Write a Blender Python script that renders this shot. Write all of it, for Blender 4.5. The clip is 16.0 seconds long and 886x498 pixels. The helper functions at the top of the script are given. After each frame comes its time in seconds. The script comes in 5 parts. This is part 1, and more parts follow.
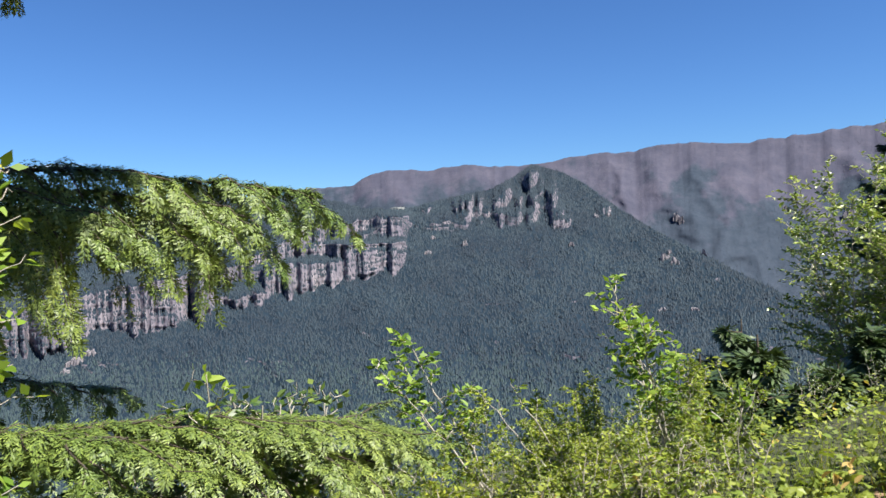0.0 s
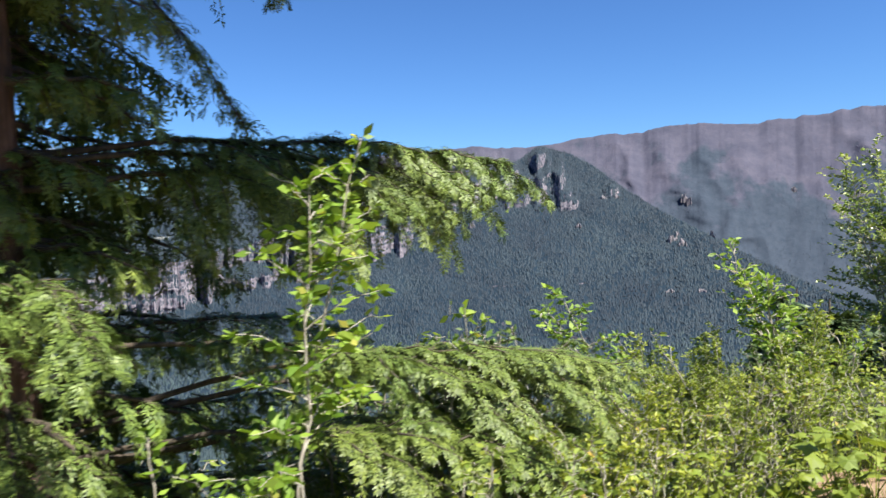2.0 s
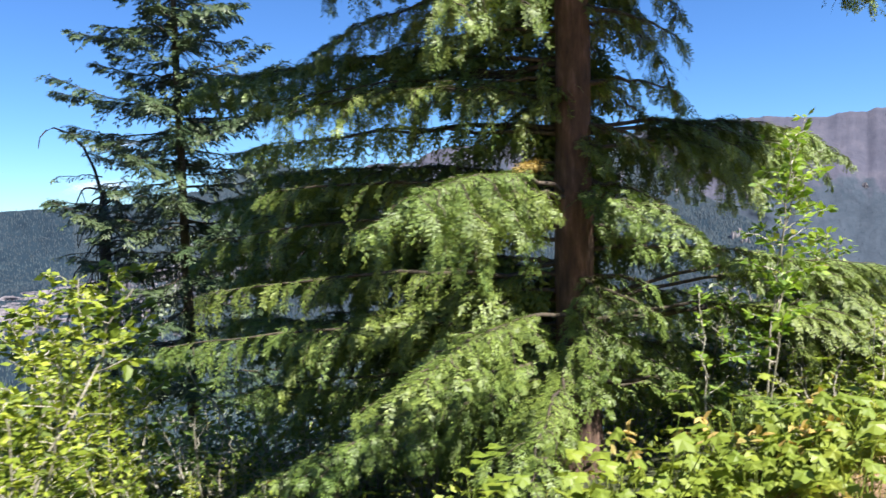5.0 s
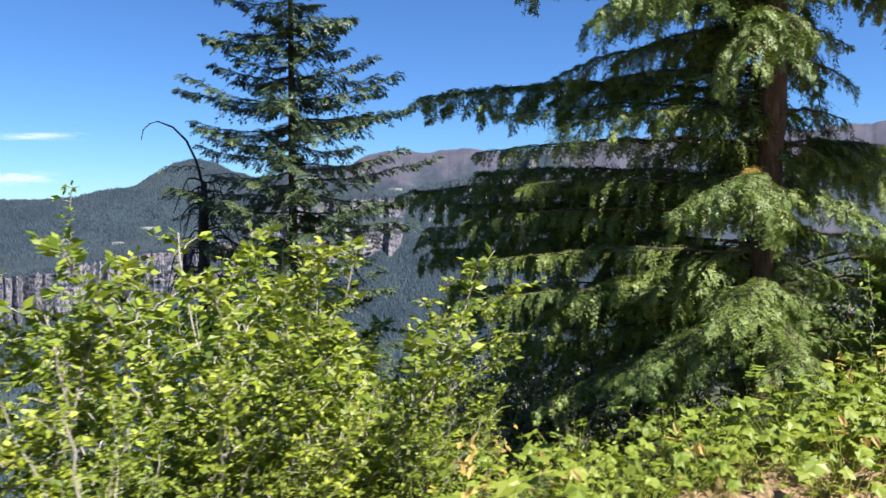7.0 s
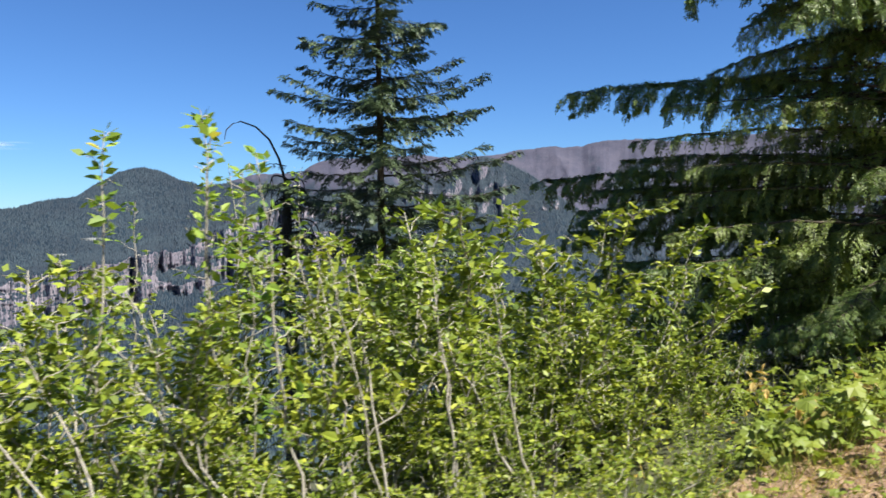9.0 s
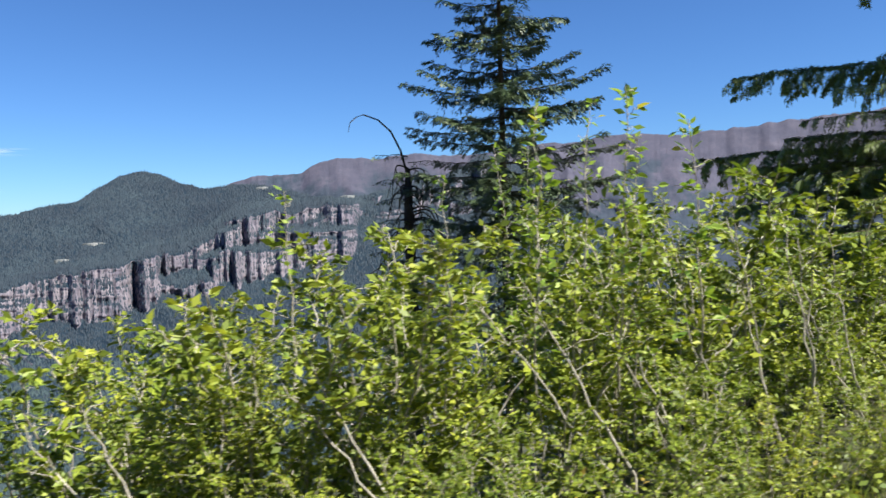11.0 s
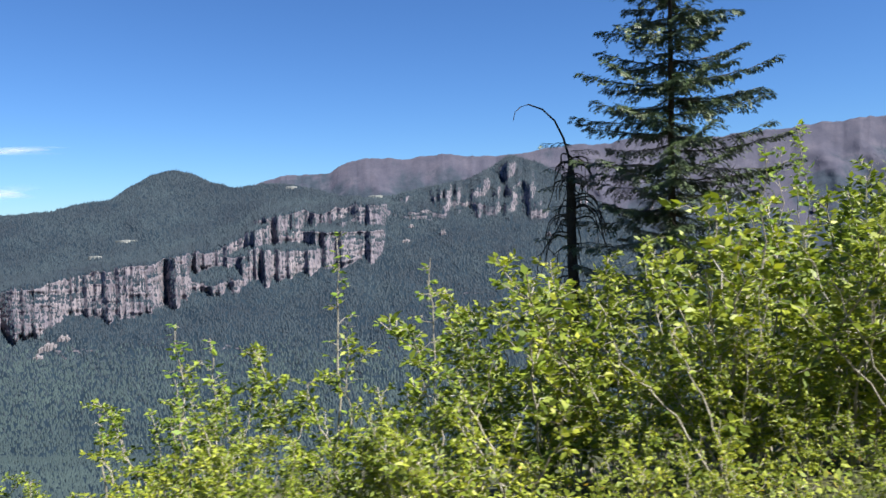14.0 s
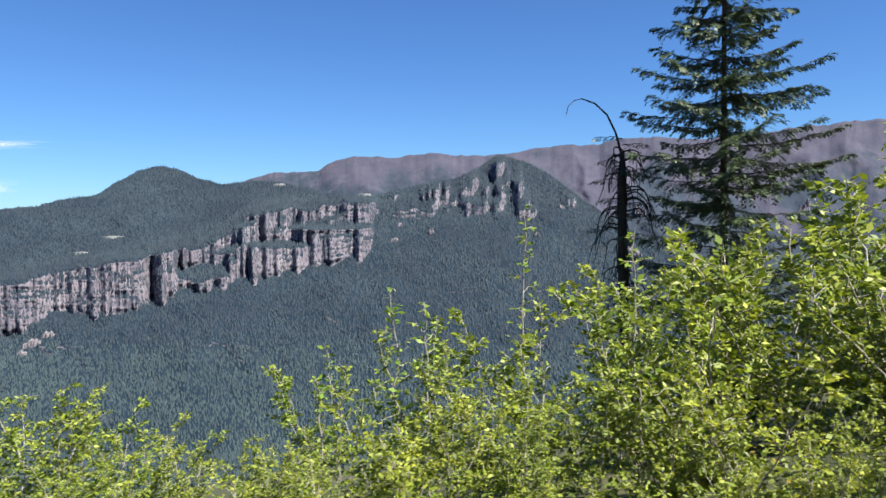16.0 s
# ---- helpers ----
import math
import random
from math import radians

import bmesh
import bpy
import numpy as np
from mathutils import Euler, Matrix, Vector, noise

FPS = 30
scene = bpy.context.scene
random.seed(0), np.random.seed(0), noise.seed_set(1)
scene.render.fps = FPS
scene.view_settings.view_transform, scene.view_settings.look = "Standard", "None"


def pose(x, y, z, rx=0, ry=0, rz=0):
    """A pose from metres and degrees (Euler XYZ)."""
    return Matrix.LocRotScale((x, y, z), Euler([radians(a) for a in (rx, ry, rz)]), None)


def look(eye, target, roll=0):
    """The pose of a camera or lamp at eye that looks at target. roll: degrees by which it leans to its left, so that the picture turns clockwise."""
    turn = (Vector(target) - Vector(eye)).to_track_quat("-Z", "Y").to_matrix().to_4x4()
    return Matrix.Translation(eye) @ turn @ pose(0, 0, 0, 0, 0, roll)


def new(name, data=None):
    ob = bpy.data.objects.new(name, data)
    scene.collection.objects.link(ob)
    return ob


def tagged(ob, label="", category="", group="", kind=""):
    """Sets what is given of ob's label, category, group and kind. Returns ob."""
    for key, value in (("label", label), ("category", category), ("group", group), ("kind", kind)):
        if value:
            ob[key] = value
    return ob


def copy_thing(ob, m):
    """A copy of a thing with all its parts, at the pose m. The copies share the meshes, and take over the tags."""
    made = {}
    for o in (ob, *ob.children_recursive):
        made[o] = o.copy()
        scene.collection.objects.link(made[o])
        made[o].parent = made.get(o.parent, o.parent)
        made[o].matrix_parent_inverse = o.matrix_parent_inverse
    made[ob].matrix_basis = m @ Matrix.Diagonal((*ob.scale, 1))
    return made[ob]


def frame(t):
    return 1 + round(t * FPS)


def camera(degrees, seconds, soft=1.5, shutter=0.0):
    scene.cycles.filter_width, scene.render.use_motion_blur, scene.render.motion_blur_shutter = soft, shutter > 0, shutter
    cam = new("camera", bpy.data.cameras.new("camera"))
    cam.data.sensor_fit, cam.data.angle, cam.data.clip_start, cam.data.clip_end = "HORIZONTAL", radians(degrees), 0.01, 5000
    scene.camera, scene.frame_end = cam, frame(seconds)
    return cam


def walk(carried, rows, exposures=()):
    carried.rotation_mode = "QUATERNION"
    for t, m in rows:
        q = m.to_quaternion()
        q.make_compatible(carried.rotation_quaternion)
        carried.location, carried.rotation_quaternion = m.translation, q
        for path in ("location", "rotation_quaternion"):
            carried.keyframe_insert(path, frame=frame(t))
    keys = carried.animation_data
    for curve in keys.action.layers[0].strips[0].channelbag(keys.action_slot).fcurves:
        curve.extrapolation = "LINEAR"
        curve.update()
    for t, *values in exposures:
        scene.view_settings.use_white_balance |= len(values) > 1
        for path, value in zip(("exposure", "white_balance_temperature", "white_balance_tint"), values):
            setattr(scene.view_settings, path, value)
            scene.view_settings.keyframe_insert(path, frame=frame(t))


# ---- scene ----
# The camera and its walk.
cam = camera(61.9, 16.0, soft=1.5, shutter=0.35)
PATH = [
    (0, (-0.275, 0.939, -0.146), (-0.455, 2.93, -0.2), -2.1),
    (0.5, (-0.439, 0.908, -0.178), (-0.615, 2.899, -0.24), -2.3),
    (1, (-0.659, 0.727, -0.196), (-0.837, 2.718, -0.27), -2.3),
    (1.5, (-0.988, 0.405, -0.203), (-1.175, 2.394, -0.293), -2.3),
    (2, (-1.396, 0.07, -0.225), (-1.596, 2.058, -0.327), -2.2),
    (2.5, (-1.804, -0.343, -0.279), (-2.019, 1.642, -0.383), -2.2),
    (3, (-2.187, -0.752, -0.327), (-2.421, 1.231, -0.433), -2.2),
    (3.5, (-2.581, -1.148, -0.37), (-2.835, 0.832, -0.479), -2.2),
    (4, (-2.999, -1.588, -0.411), (-3.275, 0.39, -0.52), -2.2),
    (4.5, (-3.405, -2.038, -0.436), (-3.721, -0.067, -0.55), -2.0),
    (5, (-3.831, -2.494, -0.464), (-4.178, -0.528, -0.577), -1.8),
    (5.2, (-4.024, -2.665, -0.483), (-4.379, -0.7, -0.598), -1.7),
    (7.3, (-6.982, -4.944, -0.632), (-7.116, -2.95, -0.727), 0.1),
    (7.5, (-7.247, -5.085, -0.667), (-7.365, -3.091, -0.758), 0.1),
    (8, (-7.945, -5.327, -0.74), (-8.023, -3.33, -0.827), -0.1),
    (8.5, (-8.617, -5.568, -0.801), (-8.664, -3.57, -0.885), -0.3),
    (8.7, (-8.863, -5.657, -0.826), (-8.905, -3.659, -0.91), -0.5),
    (10.8, (-11.696, -6.676, -1.074), (-11.728, -4.678, -1.165), -2.0),
    (11, (-11.95, -6.77, -1.095), (-11.989, -4.772, -1.184), -1.9),
    (11.5, (-12.57, -6.903, -1.127), (-12.629, -4.906, -1.217), -2.0),
    (12, (-13.15, -7.035, -1.189), (-13.229, -5.038, -1.276), -1.9),
    (12.5, (-13.703, -7.171, -1.221), (-13.799, -5.175, -1.306), -1.8),
    (13, (-14.246, -7.289, -1.255), (-14.353, -5.294, -1.34), -1.7),
    (13.5, (-14.758, -7.355, -1.305), (-14.87, -5.36, -1.39), -1.5),
    (14, (-15.265, -7.489, -1.353), (-15.375, -5.494, -1.438), -1.4),
    (14.5, (-15.754, -7.541, -1.411), (-15.859, -5.545, -1.495), -1.2),
    (15, (-16.199, -7.703, -1.465), (-16.295, -5.707, -1.551), -1.1),
    (15.5, (-16.58, -7.807, -1.501), (-16.666, -5.811, -1.589), -1.0),
    (16, (-16.901, -7.918, -1.535), (-16.978, -5.922, -1.623), -0.8),
]
walk(cam, [(t, look(eye, target, roll)) for t, eye, target, roll in PATH],
     exposures=[(0, 1.3), (1.5, 1.37), (3, 1.66), (5, 1.72), (7.5, 1.42), (8.5, 1.33), (11, 1.34), (13, 1.29), (16, 1.35)])

# World, sun and exposure.
SUN_AZ, SUN_EL = radians(119), radians(54)
world = bpy.data.worlds.new("sky")
scene.world = world
world.use_nodes = True
wn = world.node_tree.nodes
sky = wn.new("ShaderNodeTexSky")
sky.sky_type = "NISHITA"
sky.sun_disc = False
sky.sun_elevation, sky.sun_rotation = SUN_EL, SUN_AZ
sky.altitude = 900
sky.air_density, sky.dust_density, sky.ozone_density = 1.0, 0.0, 3.0
wn["Background"].inputs["Strength"].default_value = 0.039
tint = wn.new("ShaderNodeVectorMath")
tint.operation = "MULTIPLY"
tint.inputs[1].default_value = (0.62, 0.98, 1.46)
world.node_tree.links.new(sky.outputs["Color"], tint.inputs[0])
world.node_tree.links.new(tint.outputs["Vector"], wn["Background"].inputs["Color"])
sun_dir = Vector((math.sin(SUN_AZ) * math.cos(SUN_EL), math.cos(SUN_AZ) * math.cos(SUN_EL), math.sin(SUN_EL)))
sun = new("sun", bpy.data.lights.new("sun", "SUN"))
sun.data.energy, sun.data.angle, sun.data.color = 5.0, radians(0.53), (1.0, 0.95, 0.86)
sun.matrix_world = look(sun_dir * 100, (0, 0, 0))

# ------------------------------------------------------------------ materials


def nodes_of(name):
    m = bpy.data.materials.new(name)
    m.use_nodes = True
    t = m.node_tree
    return m, t, t.nodes["Principled BSDF"]


def ramp(t, fac, stops):
    r = t.nodes.new("ShaderNodeValToRGB")
    while len(r.color_ramp.elements) < len(stops):
        r.color_ramp.elements.new(0.5)
    for e, (p, c) in zip(r.color_ramp.elements, stops):
        e.position, e.color = p, (*c, 1)
    t.links.new(fac, r.inputs["Fac"])
    return r.outputs["Color"]


def noise_tex(t, scale, detail=4.0, rough=0.55, vector=None, stretch=None):
    n = t.nodes.new("ShaderNodeTexNoise")
    n.inputs["Scale"].default_value, n.inputs["Detail"].default_value, n.inputs["Roughness"].default_value = scale, detail, rough
    if vector is None:
        vector = t.nodes.new("ShaderNodeNewGeometry").outputs["Position"]
    if stretch:
        mp = t.nodes.new("ShaderNodeMapping")
        mp.inputs["Scale"].default_value = stretch
        t.links.new(vector, mp.inputs["Vector"])
        vector = mp.outputs["Vector"]
    t.links.new(vector, n.inputs["Vector"])
    return n.outputs["Fac"]


def mix(t, fac, a, b, mode="MIX"):
    m = t.nodes.new("ShaderNodeMix")
    m.data_type, m.blend_type = "RGBA", mode
    for sock, v in (("Factor", fac), ("A", a), ("B", b)):
        i = next(s for s in m.inputs if s.name == sock and (s.type == "VALUE" if sock == "Factor" else s.type == "RGBA"))
        if isinstance(v, (int, float)):
            i.default_value = v
        elif isinstance(v, tuple):
            i.default_value = (*v, 1)
        else:
            t.links.new(v, i)
    return next(s for s in m.outputs if s.type == "RGBA")


def bump(t, bsdf, height, strength=0.4, distance=0.02):
    b = t.nodes.new("ShaderNodeBump")
    b.inputs["Strength"].default_value, b.inputs["Distance"].default_value = strength, distance
    t.links.new(height, b.inputs["Height"])
    t.links.new(b.outputs["Normal"], bsdf.inputs["Normal"])


def leaf_material(name, dark, mid, light, odd=None, translucent=0.3, rough=0.5, patch=1.2, through_tint=(1.0, 1.0, 0.55), spread=((0.72, 0.8, 0.72), (1.15, 1.1, 1.0))):
    """Foliage: each leaf a shade of its own, patches over the plant, light coming through."""
    m, t, p = nodes_of(name)
    g = t.nodes.new("ShaderNodeNewGeometry")
    stops = [(0.0, dark), (0.5, mid), (0.92, light)]
    if odd:
        stops += [(0.965, light), (0.985, odd)]
    col = ramp(t, g.outputs["Random Per Island"], stops)
    big = ramp(t, noise_tex(t, patch, 5.0, 0.6), [(0.3, spread[0]), (0.7, spread[1])])
    col = mix(t, 1.0, col, big, "MULTIPLY")
    o = t.nodes.new("ShaderNodeObjectInfo")
    each = ramp(t, o.outputs["Random"], [(0.0, (0.85, 0.92, 0.9)), (1.0, (1.12, 1.06, 1.0))])
    col = mix(t, 1.0, col, each, "MULTIPLY")
    t.links.new(col, p.inputs["Base Color"])
    p.inputs["Roughness"].default_value = rough
    p.inputs["Specular IOR Level"].default_value = 0.45
    tr = t.nodes.new("ShaderNodeBsdfTranslucent")
    t.links.new(mix(t, 1.0, col, through_tint, "MULTIPLY"), tr.inputs["Color"])
    ms = t.nodes.new("ShaderNodeMixShader")
    ms.inputs["Fac"].default_value = translucent
    t.links.new(p.outputs["BSDF"], ms.inputs[1])
    t.links.new(tr.outputs["BSDF"], ms.inputs[2])
    t.links.new(ms.outputs["Shader"], t.nodes["Material Output"].inputs["Surface"])
    return m


def bark_material(name, a, b, c, scale=14.0, rough=0.9, depth=0.02):
    m, t, p = nodes_of(name)
    co = t.nodes.new("ShaderNodeTexCoord").outputs["Object"]
    f = noise_tex(t, scale, 6.0, 0.65, co, (1.0, 1.0, 0.22))
    col = ramp(t, f, [(0.3, a), (0.52, b), (0.72, c)])
    spots = ramp(t, noise_tex(t, 3.0, 4.0, 0.6, co), [(0.35, (0.75, 0.75, 0.75)), (0.7, (1.15, 1.12, 1.1))])
    t.links.new(mix(t, 1.0, col, spots, "MULTIPLY"), p.inputs["Base Color"])
    p.inputs["Roughness"].default_value = rough
    bump(t, p, f, 0.9, depth)
    return m


def rock_ground_material(name, rock_a, rock_b, rock_c, soil_a, soil_b, steep=(0.55, 0.72), rock_scale=0.02):
    """Rock on steep faces, wooded soil on the rest."""
    m, t, p = nodes_of(name)
    g = t.nodes.new("ShaderNodeNewGeometry")
    sep = t.nodes.new("ShaderNodeSeparateXYZ")
    t.links.new(g.outputs["Normal"], sep.inputs["Vector"])
    rk = ramp(t, noise_tex(t, rock_scale, 9.0, 0.7, None, (1.0, 1.0, 0.18)), [(0.34, rock_a), (0.5, rock_b), (0.66, rock_c)])
    flute = ramp(t, noise_tex(t, rock_scale * 5, 5.0, 0.65, None, (1.0, 1.0, 0.1)), [(0.36, (0.68, 0.68, 0.74)), (0.5, (0.9, 0.9, 0.93)), (0.64, (1.05, 1.01, 1.03))])
    rk = mix(t, 1.0, rk, flute, "MULTIPLY")
    strata = ramp(t, noise_tex(t, rock_scale * 2, 5.0, 0.7, None, (0.12, 0.12, 1.6)), [(0.38, (0.86, 0.86, 0.88)), (0.56, (1.05, 1.04, 1.03))])
    rk = mix(t, 1.0, rk, strata, "MULTIPLY")
    stain = ramp(t, noise_tex(t, rock_scale * 0.35, 6.0, 0.6), [(0.4, (0.78, 0.77, 0.8)), (0.62, (1.08, 1.06, 1.02))])
    rk = mix(t, 1.0, rk, stain, "MULTIPLY")
    so = ramp(t, noise_tex(t, 0.012, 8.0, 0.7), [(0.35, soil_a), (0.65, soil_b)])
    wob = t.nodes.new("ShaderNodeMath")
    wob.operation = "MULTIPLY_ADD"
    t.links.new(noise_tex(t, 0.03, 5.0, 0.7), wob.inputs[0])
    wob.inputs[1].default_value = 0.7
    add = t.nodes.new("ShaderNodeMath")
    add.operation = "ADD"
    t.links.new(sep.outputs["Z"], wob.inputs[2])
    t.links.new(wob.outputs[0], add.inputs[0])
    add.inputs[1].default_value = -0.35
    fac = ramp(t, add.outputs[0], [(steep[0], (0, 0, 0)), (steep[1], (1, 1, 1))])
    t.links.new(mix(t, fac, rk, so), p.inputs["Base Color"])
    p.inputs["Roughness"].default_value = 0.95
    p.inputs["Specular IOR Level"].default_value = 0.1
    bump(t, p, noise_tex(t, rock_scale * 3, 8.0, 0.7, None, (1, 1, 0.3)), 0.4, 4.0)
    return m


def ridge_material():
    """Bare burnt slopes above, woods below, both coloured with blue haze; the limit wanders."""
    m, t, p = nodes_of("hazed_bare_ridge")
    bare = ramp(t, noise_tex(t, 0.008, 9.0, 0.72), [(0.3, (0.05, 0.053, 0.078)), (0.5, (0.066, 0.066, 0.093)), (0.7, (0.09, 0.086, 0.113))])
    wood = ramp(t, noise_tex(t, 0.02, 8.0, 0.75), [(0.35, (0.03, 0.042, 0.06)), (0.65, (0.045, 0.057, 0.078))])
    sep = t.nodes.new("ShaderNodeSeparateXYZ")
    t.links.new(t.nodes.new("ShaderNodeNewGeometry").outputs["Position"], sep.inputs["Vector"])
    lift = t.nodes.new("ShaderNodeMath")
    lift.operation = "MULTIPLY_ADD"
    t.links.new(noise_tex(t, 0.0035, 7.0, 0.65, None, (1.0, 1.0, 0.5)), lift.inputs[0])
    lift.inputs[1].default_value = 2200.0
    t.links.new(sep.outputs["Z"], lift.inputs[2])
    rng_node = t.nodes.new("ShaderNodeMapRange")
    t.links.new(lift.outputs[0], rng_node.inputs["Value"])
    rng_node.inputs["From Min"].default_value, rng_node.inputs["From Max"].default_value = 1130.0, 1330.0
    t.links.new(mix(t, rng_node.outputs["Result"], wood, bare), p.inputs["Base Color"])
    p.inputs["Roughness"].default_value = 0.95
    p.inputs["Specular IOR Level"].default_value = 0.1
    bump(t, p, noise_tex(t, 0.02, 6.0, 0.6), 0.3, 10.0)
    return m


M_HEMLOCK = leaf_material("hemlock_needles", (0.085, 0.128, 0.034), (0.13, 0.185, 0.044), (0.2, 0.262, 0.06), None, 0.12, 0.5, 1.6)
M_SPRUCE = leaf_material("spruce_needles", (0.032, 0.055, 0.026), (0.05, 0.08, 0.037), (0.082, 0.118, 0.056), None, 0.08, 0.5, 0.8)
M_FIRSMALL = leaf_material("young_fir_needles", (0.03, 0.05, 0.02), (0.045, 0.08, 0.028), (0.07, 0.11, 0.04), None, 0.12, 0.5, 0.8)
M_ALDER = leaf_material("alder_leaf", (0.085, 0.128, 0.02), (0.2, 0.258, 0.03), (0.36, 0.405, 0.055), None, 0.36, 0.52, 0.9)
M_YOUNG = leaf_material("sapling_leaf", (0.125, 0.213, 0.0312), (0.213, 0.325, 0.0438), (0.338, 0.45, 0.075), (0.45, 0.425, 0.1), 0.42, 0.55, 0.9)
# One willow leaf in two colours: brightened for sunlight, then darkened for shade.
M_WILLOW_LIT = leaf_material("sunlit_willow_leaf", (0.12, 0.18, 0.04), (0.23, 0.31, 0.075), (0.42, 0.48, 0.16), None, 0.3, 0.32, 0.7)
M_WILLOW_SHADED = leaf_material("shaded_willow_leaf", (0.055, 0.095, 0.024), (0.095, 0.15, 0.034), (0.17, 0.235, 0.06), None, 0.28, 0.42, 0.7)
M_BERRY = leaf_material("thimbleberry_leaf", (0.17, 0.225, 0.035), (0.255, 0.31, 0.05), (0.37, 0.4, 0.085), (0.47, 0.37, 0.12), 0.38, 0.5, 1.2)
M_HERB = leaf_material("herb_leaf", (0.11, 0.165, 0.027), (0.21, 0.27, 0.037), (0.32, 0.36, 0.062), (0.44, 0.32, 0.07), 0.35, 0.6, 0.7)
M_DRY = leaf_material("dry_leaf", (0.3, 0.2, 0.07), (0.42, 0.3, 0.11), (0.5, 0.4, 0.17), None, 0.3, 0.6, 2.0)
M_BARK = bark_material("hemlock_bark", (0.03, 0.019, 0.015), (0.095, 0.055, 0.04), (0.21, 0.135, 0.105), 16.0, 0.9, 0.03)
M_LIMB = bark_material("limb_bark", (0.03, 0.024, 0.018), (0.07, 0.055, 0.04), (0.13, 0.1, 0.075), 30.0)
M_STEM = bark_material("pale_stem_bark", (0.19, 0.175, 0.145), (0.36, 0.335, 0.28), (0.5, 0.47, 0.41), 40.0, 0.7, 0.004)
M_SNAG = bark_material("dead_wood", (0.012, 0.011, 0.01), (0.03, 0.027, 0.024), (0.06, 0.054, 0.05), 22.0)
# Far trees and slopes carry the blue of distance haze in their base colours.
M_FAR = leaf_material("hazed_far_conifer", (0.0078, 0.0175, 0.03), (0.0102, 0.0225, 0.038), (0.013, 0.028, 0.045), None, 0.0, 0.8, 0.0045, spread=((0.5, 0.6, 0.72), (1.6, 1.42, 1.25)))
M_MOUNT = rock_ground_material("hazed_cliff_and_woodland", (0.115, 0.11, 0.132), (0.168, 0.158, 0.182), (0.228, 0.212, 0.232), (0.009, 0.018, 0.03), (0.015, 0.028, 0.042))
# Valley trees get a paler colour that stands in for haze over the floor.
M_FARLOW = leaf_material("hazed_valley_wood", (0.0195, 0.036, 0.045), (0.0225, 0.041, 0.05), (0.0255, 0.046, 0.055), None, 0.0, 0.8, 0.005, spread=((0.6, 0.7, 0.8), (1.4, 1.28, 1.15)))
M_BACK = ridge_material()


def soil_material():
    m, t, p = nodes_of("trail_soil")
    f = noise_tex(t, 2.2, 8.0, 0.65)
    col = ramp(t, f, [(0.3, (0.18, 0.115, 0.07)), (0.5, (0.3, 0.205, 0.128)), (0.7, (0.41, 0.3, 0.2))])
    grit = ramp(t, noise_tex(t, 60.0, 3.0, 0.7), [(0.35, (0.7, 0.68, 0.66)), (0.65, (1.15, 1.12, 1.1))])
    t.links.new(mix(t, 1.0, col, grit, "MULTIPLY"), p.inputs["Base Color"])
    p.inputs["Roughness"].default_value = 0.95
    bump(t, p, noise_tex(t, 25.0, 8.0, 0.7), 0.8, 0.03)
    return m


def hillside_material():
    m, t, p = nodes_of("wooded_soil")
    col = ramp(t, noise_tex(t, 0.9, 9.0, 0.7), [(0.3, (0.025, 0.03, 0.014)), (0.5, (0.05, 0.06, 0.022)), (0.7, (0.1, 0.085, 0.04))])
    t.links.new(col, p.inputs["Base Color"])
    p.inputs["Roughness"].default_value = 1.0
    bump(t, p, noise_tex(t, 12.0, 7.0, 0.7), 0.7, 0.05)
    return m


def cloud_material():
    m, t, p = nodes_of("cloud_wisp")
    p.inputs["Base Color"].default_value = (0.85, 0.87, 0.9, 1)
    p.inputs["Roughness"].default_value = 1.0
    co = t.nodes.new("ShaderNodeTexCoord").outputs["Object"]
    f = noise_tex(t, 0.012, 6.0, 0.7, co, (0.5, 1.0, 2.5))
    g = t.nodes.new("ShaderNodeTexCoord").outputs["Generated"]
    sep = t.nodes.new("ShaderNodeSeparateXYZ")
    t.links.new(g, sep.inputs["Vector"])
    fades = []
    for axis in ("X", "Z"):
        b2 = ramp(t, sep.outputs[axis], [(0.0, (0, 0, 0)), (0.5, (1, 1, 1)), (1.0, (0, 0, 0))])
        fades.append(b2)
    soft = mix(t, 1.0, fades[0], fades[1], "MULTIPLY")
    thin = ramp(t, f, [(0.35, (0, 0, 0)), (0.75, (0.75, 0.75, 0.75))])
    t.links.new(mix(t, 1.0, soft, thin, "MULTIPLY"), p.inputs["Alpha"])
    return m


def pale_rock_material(name, a, c, e, scale):
    m, t, p = nodes_of(name)
    f = noise_tex(t, scale, 8.0, 0.7, None, (1, 1, 0.3))
    t.links.new(ramp(t, f, [(0.32, a), (0.5, c), (0.68, e)]), p.inputs["Base Color"])
    p.inputs["Roughness"].default_value = 0.95
    bump(t, p, f, 0.6, 3.0)
    return m


M_CLOUD = cloud_material()
M_CRAG = pale_rock_material("outcrop_rock", (0.1, 0.092, 0.104), (0.15, 0.138, 0.152), (0.215, 0.195, 0.208), 0.05)
M_CLEAR = pale_rock_material("bare_clearing", (0.08, 0.092, 0.092), (0.13, 0.14, 0.138), (0.2, 0.204, 0.204), 0.04)
M_SOIL, M_HILL = soil_material(), hillside_material()

